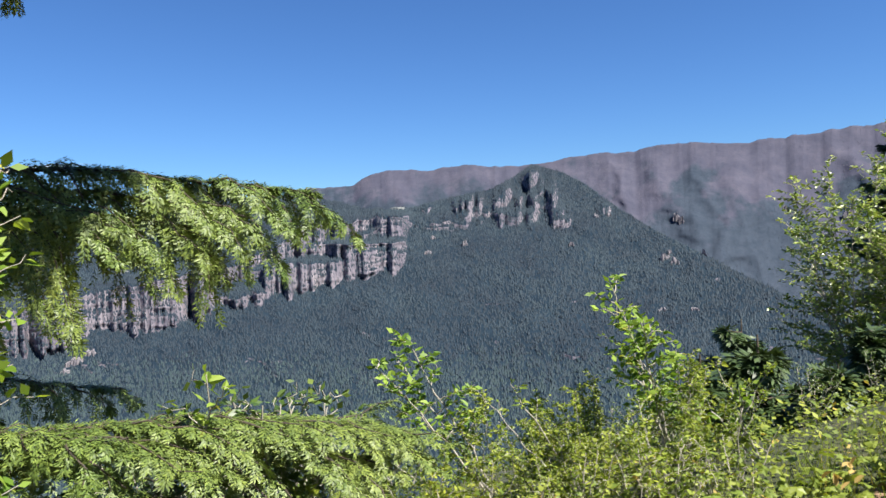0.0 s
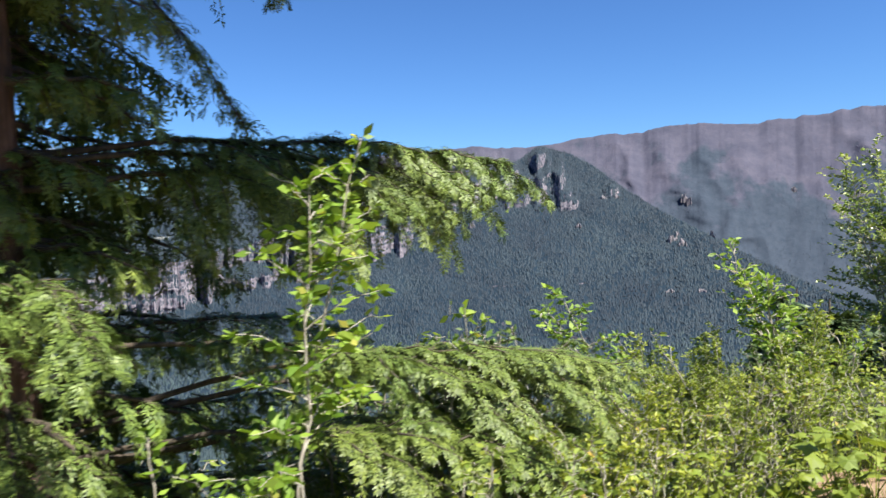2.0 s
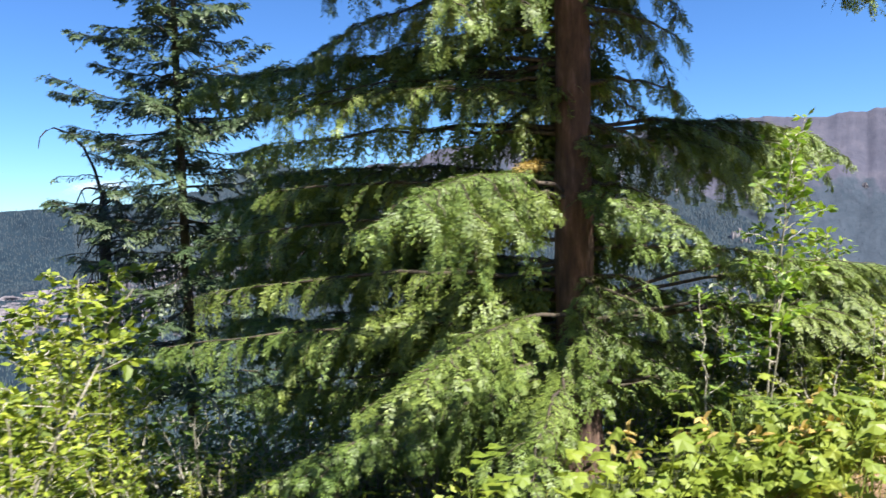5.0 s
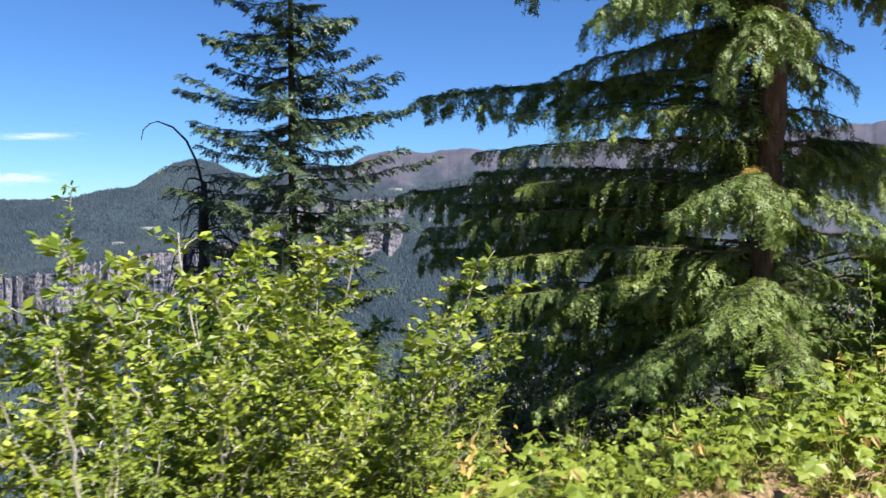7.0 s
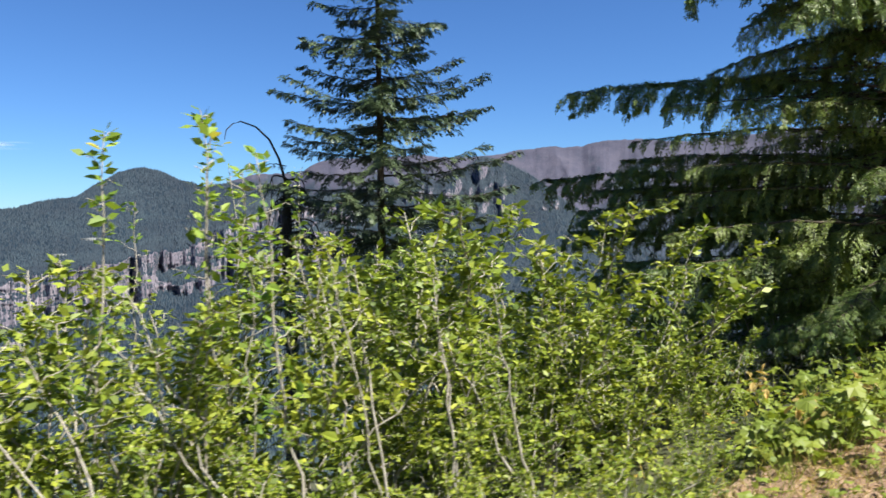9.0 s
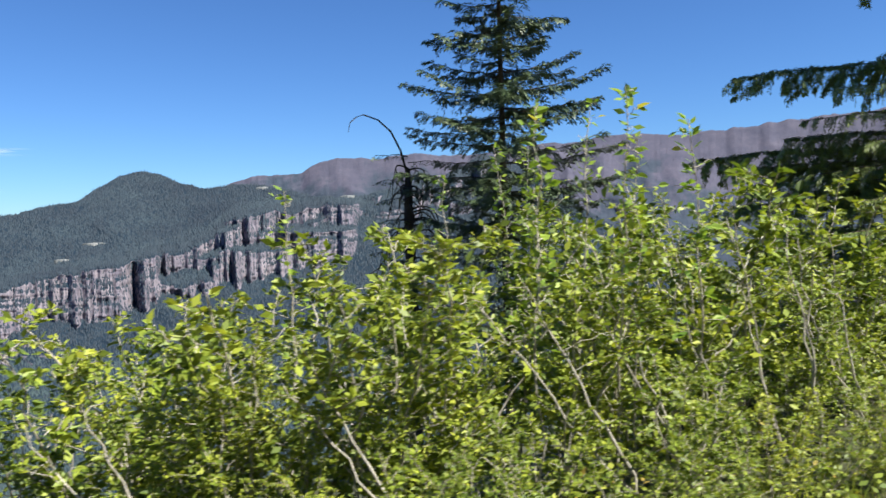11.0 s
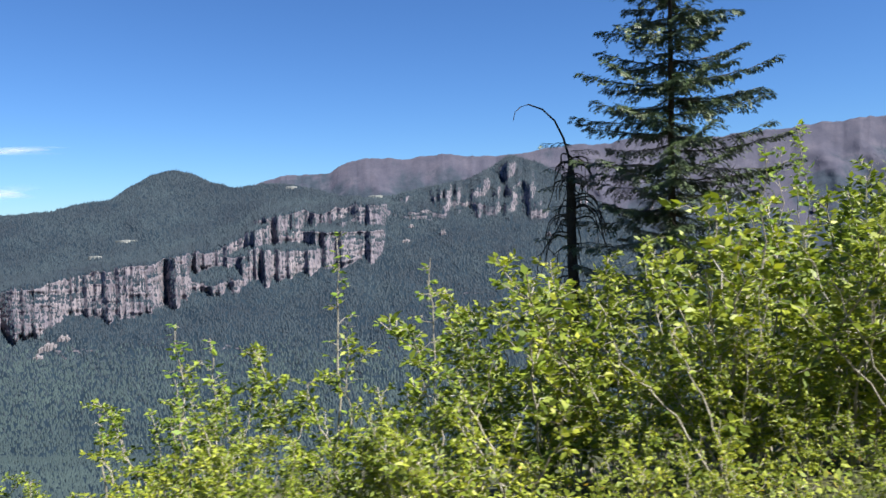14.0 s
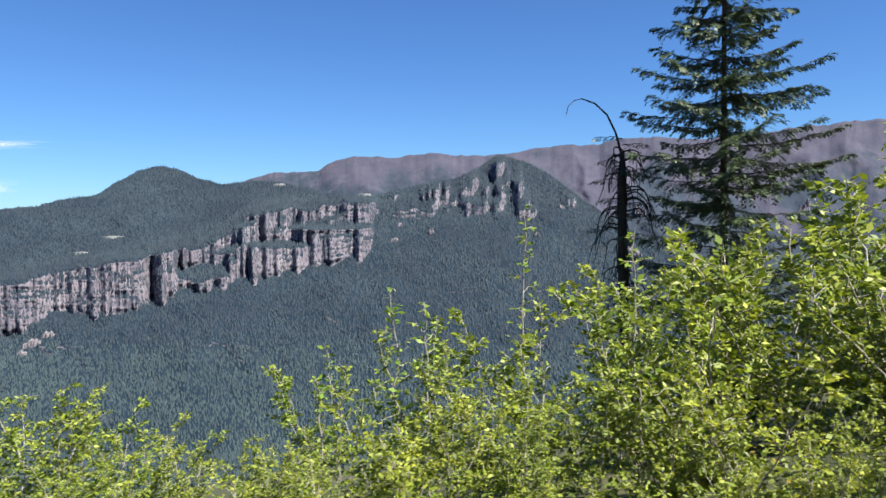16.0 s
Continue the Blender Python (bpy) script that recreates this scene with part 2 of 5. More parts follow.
# ------------------------------------------------------------------ mesh helpers


def mesh_of(name, verts, quads, material, smooth=False):
    """A mesh from arrays; a quad whose last two corners are equal is not allowed, triangles come as rows of three."""
    verts, quads = np.asarray(verts, np.float32), np.asarray(quads, np.int32)
    k = quads.shape[1]
    me = bpy.data.meshes.new(name)
    me.vertices.add(len(verts))
    me.vertices.foreach_set("co", verts.ravel())
    me.loops.add(quads.size)
    me.loops.foreach_set("vertex_index", quads.ravel())
    me.polygons.add(len(quads))
    me.polygons.foreach_set("loop_start", np.arange(0, quads.size, k, dtype=np.int32))
    me.polygons.foreach_set("use_smooth", np.full(len(quads), smooth))
    me.materials.append(material)
    me.update(calc_edges=True)
    return me


def part(name, me, parent=None, label="", material=None):
    """Links a mesh, or a bmesh with its material, as one object under a thing or a part."""
    if isinstance(me, bmesh.types.BMesh):
        data = bpy.data.meshes.new(name)
        me.to_mesh(data)
        me.free()
        data.materials.append(material)
        me = data
    ob = new(name, me)
    ob.parent = parent
    return tagged(ob, label)


def thing(name, label, category, m=Matrix(), group="", kind=""):
    ob = new(name)
    ob.matrix_basis = m
    return tagged(ob, label, category, group, kind)


def unit(v):
    return v / np.maximum(np.linalg.norm(v, axis=-1, keepdims=True), 1e-9)


def leaves(p, d, n, length, width, fold=0.25, ovate=False):
    """Vertices and quads of folded leaves: base p, direction d, upper side n."""
    d = unit(d)
    s = unit(np.cross(d, n))
    n = np.cross(s, d)
    L, W = np.asarray(length)[:, None], np.asarray(width)[:, None]
    k = len(p)
    if ovate:
        pts = [p, p + d * L * 0.3 + s * W * 0.5 + n * W * fold, p + d * L * 0.72 + s * W * 0.36 + n * W * fold * 0.6, p + d * L - n * L * 0.08,
               p + d * L * 0.72 - s * W * 0.36 + n * W * fold * 0.6, p + d * L * 0.3 - s * W * 0.5 + n * W * fold]
        v = np.stack(pts, 1).reshape(-1, 3)
        b = np.arange(k)[:, None] * 6
        return v, np.concatenate([b + [0, 3, 2, 1], b + [0, 5, 4, 3]])
    v = np.stack([p, p + d * L * 0.45 + s * W * 0.5, p + d * L, p + d * L * 0.45 - s * W * 0.5], 1).reshape(-1, 3)
    return v, np.arange(k)[:, None] * 4 + [0, 1, 2, 3]


def tubes(lines, sides=5):
    """Vertices and quads of tapered round rods; lines: pairs of an (n, 3) array and n radii."""
    vs, qs, at = [], [], 0
    ang = np.linspace(0, 2 * np.pi, sides, endpoint=False)
    ring = np.arange(sides)
    for pts, rad in lines:
        pts, rad = np.asarray(pts, float), np.asarray(rad, float)
        t = unit(np.gradient(pts, axis=0))
        ref = np.array([1.0, 0, 0]) if abs(t[0, 2]) > 0.8 else np.array([0, 0, 1.0])
        a = unit(np.cross(t, ref))
        b = np.cross(t, a)
        v = pts[:, None] + rad[:, None, None] * (a[:, None] * np.cos(ang)[:, None] + b[:, None] * np.sin(ang)[:, None])
        n = len(pts)
        vs.append(v.reshape(-1, 3))
        i = (np.arange(n - 1)[:, None] * sides + at)
        qs.append(np.stack([i + ring, i + (ring + 1) % sides, i + sides + (ring + 1) % sides, i + sides + ring], -1).reshape(-1, 4))
        at += n * sides
    return np.concatenate(vs), np.concatenate(qs)


# ------------------------------------------------------------------ ground


def edge_y(x):
    """Where the trail's downhill edge runs."""
    return np.interp(x, [-40, -21, -17, -14, -11, -9.5, -8, -5.8, -2.5, 0, 2, 8, 40], [-8.5, -5.3, -4.6, -4.0, -3.5, -3.0, -1.8, -0.3, 2.0, 4.2, 5.6, 9.0, 22.0])


def ground_z(x, y):
    x, y = np.asarray(x, float), np.asarray(y, float)
    d = (y - edge_y(x)) * 0.85
    trail = -1.87 + 0.08 * np.clip(x, -60, 60) - 0.05 * np.clip(d + 4, 0, 4)
    down = -0.12 * np.clip(d, 0, 1.5) - 0.36 * np.clip(d - 1.5, 0, 30) - 0.5 * np.clip(d - 31.5, 0, 1080)
    up = 0.45 * np.clip(-d - 6.5, 0, 400)
    z = trail + down + up + 0.03 * np.sin(x * 2.1 + y * 1.3) * np.sin(y * 1.7 - x * 0.6) + 0.05 * np.sin(x * 0.7) * np.cos(y * 0.9)
    return np.maximum(z, -530.0)


def build_ground():
    """One sheet from the trail to the horizon, and the bare soil of the trail on it."""
    rad = np.concatenate([np.linspace(0.0, 14, 48), np.geomspace(14.6, 4700, 70)])
    ang = np.linspace(0, 2 * np.pi, 220, endpoint=False)
    r, a = np.meshgrid(rad, ang, indexing="ij")
    x, y = -8 + r * np.sin(a), -1 + r * np.cos(a)
    v = np.stack([x, y, ground_z(x, y)], -1).reshape(-1, 3)
    n = len(ang)
    i, j = np.meshgrid(np.arange(1, len(rad) - 1), np.arange(n), indexing="ij")
    q = np.stack([i * n + j, i * n + (j + 1) % n, (i + 1) * n + (j + 1) % n, (i + 1) * n + j], -1).reshape(-1, 4)
    cap = np.arange(n)
    q0 = np.stack([cap, (cap + 1) % n, n + (cap + 1) % n, n + cap], -1)
    ob = new("ground", mesh_of("ground", v, np.concatenate([q0, q])[:, ::-1], M_HILL, True))
    tagged(ob, "dark leaf-littered soil of a steep wooded hillside", "ground", kind="structure")
    xs = np.concatenate([np.linspace(-34, -9, 90), np.linspace(-8.96, -3, 220), np.linspace(-2.9, 16, 80)])
    ws = np.linspace(0, 1, 84) ** 1.6
    X, W = np.meshgrid(xs, ws, indexing="ij")
    rag = np.array([0.35 * noise.noise(Vector((x * 0.8, 3.1, 0))) + 0.18 * noise.noise(Vector((x * 3.1, 8.2, 0))) for x in xs])[:, None]
    Y = edge_y(X) + rag + 0.35 - W * 7.0
    lump = np.array([[0.05 * noise.noise(Vector((a * 1.7, b * 1.7, 0))) + 0.035 * noise.noise(Vector((a * 5, b * 5, 5))) + 0.02 * noise.noise(Vector((a * 13, b * 13, 9))) for a, b in zip(ra, rb)] for ra, rb in zip(X, Y)])
    Z = ground_z(X, Y) + 0.045 + lump * np.minimum(1, W * 12)
    Z[:, 0] -= 0.1
    v = np.stack([X, Y, Z], -1).reshape(-1, 3)
    k = len(ws)
    i, j = np.meshgrid(np.arange(len(xs) - 1), np.arange(k - 1), indexing="ij")
    q = np.stack([i * k + j, i * k + j + 1, (i + 1) * k + j + 1, (i + 1) * k + j], -1).reshape(-1, 4)
    ob = new("trail", mesh_of("trail", v, q, M_SOIL, True))
    tagged(ob, "bare reddish-tan dirt trail with loose grit", "trail", kind="structure")


build_ground()


def loose_soil():
    """Clods and small stones strewn over the trail's broken edge, too many to count."""
    rng = np.random.default_rng(17)
    base = np.array([(1, 0, 0), (0.3, 0.95, 0), (-0.8, 0.6, 0), (-0.8, -0.6, 0), (0.3, -0.95, 0), (0.45, 0.3, 0.8), (-0.5, 0.2, 0.75), (0.0, -0.5, 0.7), (0, 0, -0.7)])
    tri = np.array([(5, 6, 7), (0, 1, 5), (1, 6, 5), (1, 2, 6), (2, 3, 6), (3, 7, 6), (3, 4, 7), (4, 0, 7), (0, 5, 7), (1, 0, 8), (2, 1, 8), (3, 2, 8), (4, 3, 8), (0, 4, 8)])
    c = 2600
    x = rng.uniform(-9.5, -1.5, c)
    y = edge_y(x) + 0.3 - np.abs(rng.normal(0, 0.9, c))
    s = 0.008 + rng.gamma(1.3, 0.008, c)
    a = rng.uniform(0, 6.3, c)
    v = base[None] * rng.uniform(0.65, 1.25, (c, len(base), 3)) * s[:, None, None] * np.array([1.2, 0.9, 0.75])
    v = np.stack([v[..., 0] * np.cos(a)[:, None] - v[..., 1] * np.sin(a)[:, None], v[..., 0] * np.sin(a)[:, None] + v[..., 1] * np.cos(a)[:, None], v[..., 2]], -1)
    v = v + np.stack([x, y, ground_z(x, y) + 0.055], -1)[:, None]
    q = (np.arange(c)[:, None, None] * len(base) + tri).reshape(-1, 3)
    tagged(new("loose_soil", mesh_of("loose_soil", v.reshape(-1, 3), q, M_SOIL)), "crumbled clods and small stones on the dirt trail", "soil", kind="stuff")


loose_soil()

# ------------------------------------------------------------------ mountains
VIEW = np.array([-8.0, -3.0, -0.8])


def fractal(u, v, octaves=5, seed=0.0, gain=0.5):
    """Noise over two arrays of the same shape."""
    flat = np.stack([u.ravel(), v.ravel()], -1)
    out = np.zeros(len(flat))
    rng = np.random.default_rng(int(seed) + 11)
    amp, freq = 1.0, 1.0
    for _ in range(octaves):
        tab = rng.random((257, 257)) * 2 - 1
        f = flat * freq + rng.random(2) * 100
        c = np.floor(f).astype(int)
        w = f - c
        w = w * w * (3 - 2 * w)
        i, j = c[:, 0] % 256, c[:, 1] % 256
        out += amp * ((tab[i, j] * (1 - w[:, 0]) + tab[i + 1, j] * w[:, 0]) * (1 - w[:, 1]) + (tab[i, j + 1] * (1 - w[:, 0]) + tab[i + 1, j + 1] * w[:, 0]) * w[:, 1])
        amp, freq = amp * gain, freq * 2.0
    return out.reshape(u.shape)


def smooth_line(a, ctrl):
    """A rounded line through control points (bearing, height ratio)."""
    x, y = zip(*ctrl)
    fine = np.linspace(x[0], x[-1], 900)
    f = np.interp(fine, x, y)
    k = np.hanning(13)
    f = np.convolve(np.pad(f, 6, mode="edge"), k / k.sum(), mode="valid")
    return np.interp(a, fine, f)


# Lines of the front massif as bearing and height ratio seen from the trail.
BASE = [(-1.0, -0.2), (-0.66, -0.152), (-0.57, -0.127), (-0.526, -0.13), (-0.47, -0.122), (-0.417, -0.106), (-0.338, -0.087), (-0.259, -0.076), (-0.181, -0.058),
        (-0.139, -0.052), (-0.131, 0.004), (-0.09, 0.018), (-0.071, 0.02), (-0.033, 0.02), (0.006, 0.018), (0.036, 0.03), (0.075, 0.018), (0.098, 0.022), (0.13, 0.02),
        (0.186, -0.03), (0.258, -0.07), (0.4, -0.15), (0.75, -0.24)]
TOP = [(-1.0, -0.13), (-0.656, -0.083), (-0.567, -0.066), (-0.511, -0.059), (-0.447, -0.047), (-0.415, -0.042), (-0.336, -0.02), (-0.312, 0.003), (-0.265, 0.017),
       (-0.226, 0.011), (-0.187, 0.02), (-0.142, 0.023), (-0.131, 0.016), (-0.09, 0.032), (-0.071, 0.04), (-0.033, 0.044), (0.006, 0.055), (0.036, 0.07), (0.075, 0.055),
       (0.098, 0.035), (0.13, 0.026), (0.186, -0.02), (0.258, -0.06), (0.4, -0.14), (0.75, -0.23)]
RIDGE = [(-1.0, 0.008), (-0.86, 0.014), (-0.75, 0.018), (-0.652, 0.018), (-0.604, 0.021), (-0.572, 0.03), (-0.52, 0.035), (-0.491, 0.052), (-0.459, 0.068), (-0.43, 0.0745),
         (-0.404, 0.07), (-0.373, 0.055), (-0.342, 0.048), (-0.303, 0.053), (-0.256, 0.049), (-0.19, 0.032), (-0.15, 0.029), (-0.133, 0.029), (-0.102, 0.038), (-0.025, 0.05), (0.006, 0.063),
         (0.037, 0.083), (0.077, 0.069), (0.106, 0.053), (0.15, 0.017), (0.186, -0.006), (0.258, -0.046), (0.329, -0.086), (0.4, -0.122), (0.75, -0.2)]
BACK = [(-0.45, 0.0), (-0.33, 0.045), (-0.303, 0.055), (-0.271, 0.063), (-0.209, 0.065), (-0.186, 0.077), (-0.162, 0.085), (-0.116, 0.08), (-0.055, 0.085), (0.002, 0.08), (0.078, 0.087),
        (0.137, 0.094), (0.167, 0.091), (0.196, 0.101), (0.226, 0.103), (0.298, 0.097), (0.369, 0.104), (0.439, 0.112), (0.5, 0.118), (0.8, 0.14)]


def sheet(a, rows_y, rows_e):
    """Grid of world points from bearing columns and, for each row, distance and height ratio."""
    y = np.stack(rows_y, 1)
    e = np.stack(rows_e, 1)
    return np.stack([a[:, None] * y, y, e * y], -1) + VIEW


def grid_quads(n, k):
    i, j = np.meshgrid(np.arange(n - 1), np.arange(k - 1), indexing="ij")
    return np.stack([i * k + j, (i + 1) * k + j, (i + 1) * k + j + 1, i * k + j + 1], -1).reshape(-1, 4)


# Rock faces right of the long band, as bearing, height ratio and half sizes, and wooded shelves in the band.
ROCKS = [(-0.119, 0.029, 0.024, 0.008), (-0.085, 0.002, 0.045, 0.009), (-0.057, 0.033, 0.0235, 0.013), (-0.003, 0.036, 0.0115, 0.016), (0.033, 0.062, 0.0145, 0.013), (0.032, 0.009, 0.0105, 0.0165),
         (0.068, 0.011, 0.017, 0.019), (0.0, 0.009, 0.021, 0.013), (0.126, 0.016, 0.01, 0.007), (0.012, 0.028, 0.045, 0.012), (0.052, 0.036, 0.02, 0.012), (-0.03, 0.02, 0.05, 0.011), (0.04, 0.024, 0.03, 0.012)]
SHELVES = [(-0.377, -0.07, 0.036, 0.011), (-0.2, -0.012, 0.06, 0.0035), (-0.27, -0.035, 0.04, 0.004)]


def blot(A, E, spots, ragged):
    """One inside a set of ragged ellipses, nought outside."""
    m = np.zeros_like(A)
    for b, r, w, h in spots:
        m = np.maximum(m, ((A - b) / w) ** 2 + ((E - r) / h) ** 2 + ragged < 1.0)
    return m


def front_massif():
    """Wooded slopes that steepen into cliffs where there is rock."""
    a = np.concatenate([np.linspace(-1.0, -0.72, 60)[:-1], np.linspace(-0.72, 0.3, 860), np.linspace(0.3, 0.75, 160)[1:]])
    eb, et, er = smooth_line(a, BASE), smooth_line(a, TOP), smooth_line(a, RIDGE)
    er = er + 0.0012 * fractal(a * 60, a * 0, 4, 3)
    lo = np.minimum(-0.334, er - 0.12)
    mid = np.minimum(-0.2, er - 0.06)
    E = np.concatenate([lo[:, None] + (mid - lo)[:, None] * np.linspace(0, 1, 26)[None, :-1], mid[:, None] + (er - mid)[:, None] * np.linspace(0, 1, 150)[None]], 1)
    A = np.repeat(a[:, None], E.shape[1], 1)
    ragged = 0.6 * fractal(A * 190, E * 45, 3, 91)
    low, high = eb[:, None] + 0.01 * fractal(A * 110, E * 0, 4, 92, 0.6), et[:, None] + 0.004 * fractal(A * 90, E * 0, 3, 93)
    end = -0.131 + 0.01 * fractal(E * 70, E * 0, 3, 94)
    rock = ((E > low) & (E < high) & (A < end)) * 1.0
    along = E - 0.2 * A
    rock *= 1 - ((fractal(A * 14, along * 120, 3, 95) > 0.85) & (A > -0.46))
    rock *= 1 - blot(A, E, SHELVES, ragged)
    face = blot(A, E, ROCKS, ragged) * (fractal(A * 110, E * 90, 3, 96) > -0.35) * (E < er[:, None] - 0.006)
    rock = np.maximum(rock, 0.94 * face)
    # Depth grows with height on the slopes and hardly at all on a rock face.
    pad = np.pad(rock, ((2, 2), (0, 0)), mode="edge")
    rock = sum(pad[k:k + len(a)] for k in range(5)) / 5
    slope = 1081.0 / (0.386 - E)
    y = slope.copy()
    for j in range(1, E.shape[1]):
        y[:, j] = y[:, j - 1] + (slope[:, j] - slope[:, j - 1]) * (1 - 0.72 * rock[:, j])
        y[:, j] += (slope[:, j] - y[:, j]) * 0.14 * (1 - rock[:, j])
    ys = [np.full(len(a), q) for q in (1050.0, 1150.0, 1300.0)]
    es = [-(492.0 + 8 * k / 3) / q for k, q in enumerate(ys)]
    back = [(y[:, -1] + 700 * f, er - 0.07 * f) for f in (0.2, 0.6, 1.0)]
    ys = ys + list(y.T) + [q for q, _ in back]
    es = es + list(E.T) + [q for _, q in back]
    v = sheet(a, ys, es)
    y = v[..., 1]
    n0, nr = 3, 3 + E.shape[1]
    A = np.repeat(a[:, None], v.shape[1], 1)
    cliff, H = np.zeros(v.shape[:2]), np.stack(es, 1)
    soft = np.stack([np.convolve(np.pad(c, 2, mode="edge"), np.ones(5) / 5, mode="valid") for c in rock])
    cliff[:, n0:nr] = soft
    # Columns, gullies and ledges on the rock; the woods roll gently.
    col = np.abs(fractal(A * 42, H * 10, 3, 21)) * 6 + np.abs(fractal(A * 150, H * 16, 3, 27, 0.6)) * 6 + np.abs(fractal(A * 320, H * 30, 2, 29)) * 6
    ledge = fractal(A * 30, H * 150, 3, 33) * 6
    notch = (90 * np.exp(-((A + 0.447) / 0.008) ** 2) + 22 * np.exp(-((A + 0.21) / 0.004) ** 2)) * (H > low.max(1)[:, None] - 0.03)
    roll = fractal(A * 13 + H * 8, H * 16, 4, 41) * 30 + np.abs(fractal(A * 34 - H * 14, H * 10, 2, 43)) * 12
    push = cliff * (col + ledge + notch - 15) + (1 - cliff) * roll * np.clip((y - 1450) / 300, 0, 1)
    push *= np.clip((nr - 1 - np.arange(v.shape[1]))[None] / 10, 0, 1)
    scale = (y + push) / y
    v = VIEW + (v - VIEW) * np.stack([scale, scale, np.ones_like(scale)], -1)
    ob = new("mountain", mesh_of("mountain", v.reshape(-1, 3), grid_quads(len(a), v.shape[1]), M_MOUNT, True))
    tagged(ob, "forested mountain with a long band of pale grey cliffs, tinted blue for haze", "mountain", kind="structure")
    return v, (n0, n0 + 25, nr)


def back_ridge():
    """A bare ridge whose spurs run down towards the valley."""
    a = np.linspace(-0.45, 0.8, 760)
    er = smooth_line(a, BACK) + 0.0016 * fractal(a * 70, a * 0, 4, 8)
    f = np.linspace(0, 1, 96)
    ys = [3500 + 950 * q + 0 * a for q in f] + [4520 + 0 * a, 4700 + 0 * a]
    es = [-0.14 + (er + 0.14) * q ** 0.9 for q in f] + [er - 0.02, er - 0.06]
    v = sheet(a, ys, es)
    A = np.repeat(a[:, None], v.shape[1], 1)
    F = np.repeat(np.concatenate([f, [1, 1]])[None], len(a), 0)
    warp = A + 0.03 * fractal(A * 7, F * 4, 4, 65)
    push = np.zeros_like(A)
    for top, foot, wide, high in ((-0.26, -0.2, 0.035, 130), (-0.165, -0.13, 0.03, 150), (-0.06, -0.09, 0.03, 110), (0.06, 0.1, 0.035, 120), (0.135, 0.17, 0.02, 120), (0.19, 0.235, 0.028, 190), (0.265, 0.275, 0.02, 110),
                                  (0.33, 0.30, 0.03, 150), (0.40, 0.475, 0.035, 210), (0.5, 0.56, 0.04, 150)):
        push -= 0.36 * high / (1 + ((warp - (top + 2.2 * (foot - top) * (1 - F))) / (0.7 * wide)) ** 2)
    push += np.abs(fractal(A * 12 + F * 0.9, F * 1.8, 3, 61, 0.4)) * 60 + fractal(A * 40 - F * 1.5, F * 6, 3, 63, 0.5) * 9
    push *= np.clip((1 - F) / 0.22, 0, 1) * np.clip(F / 0.1, 0, 1)
    scale = (v[..., 1] + push) / v[..., 1]
    v = VIEW + (v - VIEW) * np.stack([scale, scale, np.ones_like(scale)], -1)
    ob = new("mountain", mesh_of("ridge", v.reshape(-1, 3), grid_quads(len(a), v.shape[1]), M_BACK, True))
    tagged(ob, "long bare brownish-grey mountain ridge behind the cliffs, tinted blue for haze", "mountain", kind="structure")
    return v


def far_woods(v, rows, count, seed, name, label, material, low=0.6, tall=(5.5, 10), slim=(0.28, 0.4), fade=None):
    """Small conifers standing all over a slope, joined into one object."""
    rng = np.random.default_rng(seed)
    n, k = v.shape[:2]
    r0, r1 = rows
    i, j = np.meshgrid(np.arange(1, n - 1), np.arange(r0, min(r1, k - 1)), indexing="ij")
    i, j = i.ravel(), j.ravel()
    across = np.cross(v[i + 1, j] - v[i - 1, j], v[i, j + 1] - v[i, np.maximum(j - 1, 0)])
    weight = np.linalg.norm(across, axis=1) * np.where(np.abs(unit(across)[:, 2]) > low, 1.0, 0.3)
    bearing = (v[i, j, 0] - VIEW[0]) / (v[i, j, 1] - VIEW[1])
    weight *= np.where((bearing > -0.74) & (bearing < 0.56), 1.0, 0.25)
    if fade:
        weight *= np.clip((j - fade[0]) / (fade[1] - fade[0]), 0, 1)
    pick = rng.choice(len(i), count, p=weight / weight.sum())
    i, j = i[pick], j[pick]
    p = v[i, j] + (v[i + 1, j] - v[i, j]) * rng.random((len(i), 1)) + (v[i, np.minimum(j + 1, k - 1)] - v[i, j]) * rng.random((len(i), 1))
    h = rng.uniform(*tall, len(p)) * (0.75 + 0.5 * rng.random(len(p)))
    w = h * rng.uniform(*slim, len(p))
    ang = np.arange(3) * 2 * np.pi / 3
    turn = rng.random(len(p))[:, None] * 6.3
    ring = np.stack([np.cos(ang + turn), np.sin(ang + turn), 0 * turn + 0 * ang], -1)
    up = np.array([0, 0, 1.0])
    foot = p[:, None] + ring * w[:, None, None] - up * 1.5
    verts = np.concatenate([foot, (p + up * h[:, None])[:, None]], 1).reshape(-1, 3)
    faces = (np.arange(len(p))[:, None, None] * 4 + np.stack([np.arange(3), (np.arange(3) + 1) % 3, np.full(3, 3)], -1)).reshape(-1, 3)
    tagged(new(name, mesh_of(name, verts, faces, material, True)), label, "forest", kind="stuff")


FRONT, FRONT_ROWS = front_massif()
RIDGE_GRID = back_ridge()
far_woods(FRONT, (4, FRONT_ROWS[2] - 1), 92000, 5, "forest", "dense dark conifer forest covering the mountain slopes, tinted blue for haze", M_FAR, fade=(6, 52))
far_woods(FRONT, (0, 52), 42000, 6, "forest", "forest on the valley floor, its green paled by haze put into the colour", M_FARLOW, tall=(6, 10), slim=(0.34, 0.46), fade=(52, 6))
far_woods(RIDGE_GRID, (8, 95), 40000, 7, "forest", "thin burnt and regrowing conifers on the bare ridge, tinted blue for haze", M_BACK, low=0.2, tall=(3.5, 6.5), slim=(0.3, 0.45))


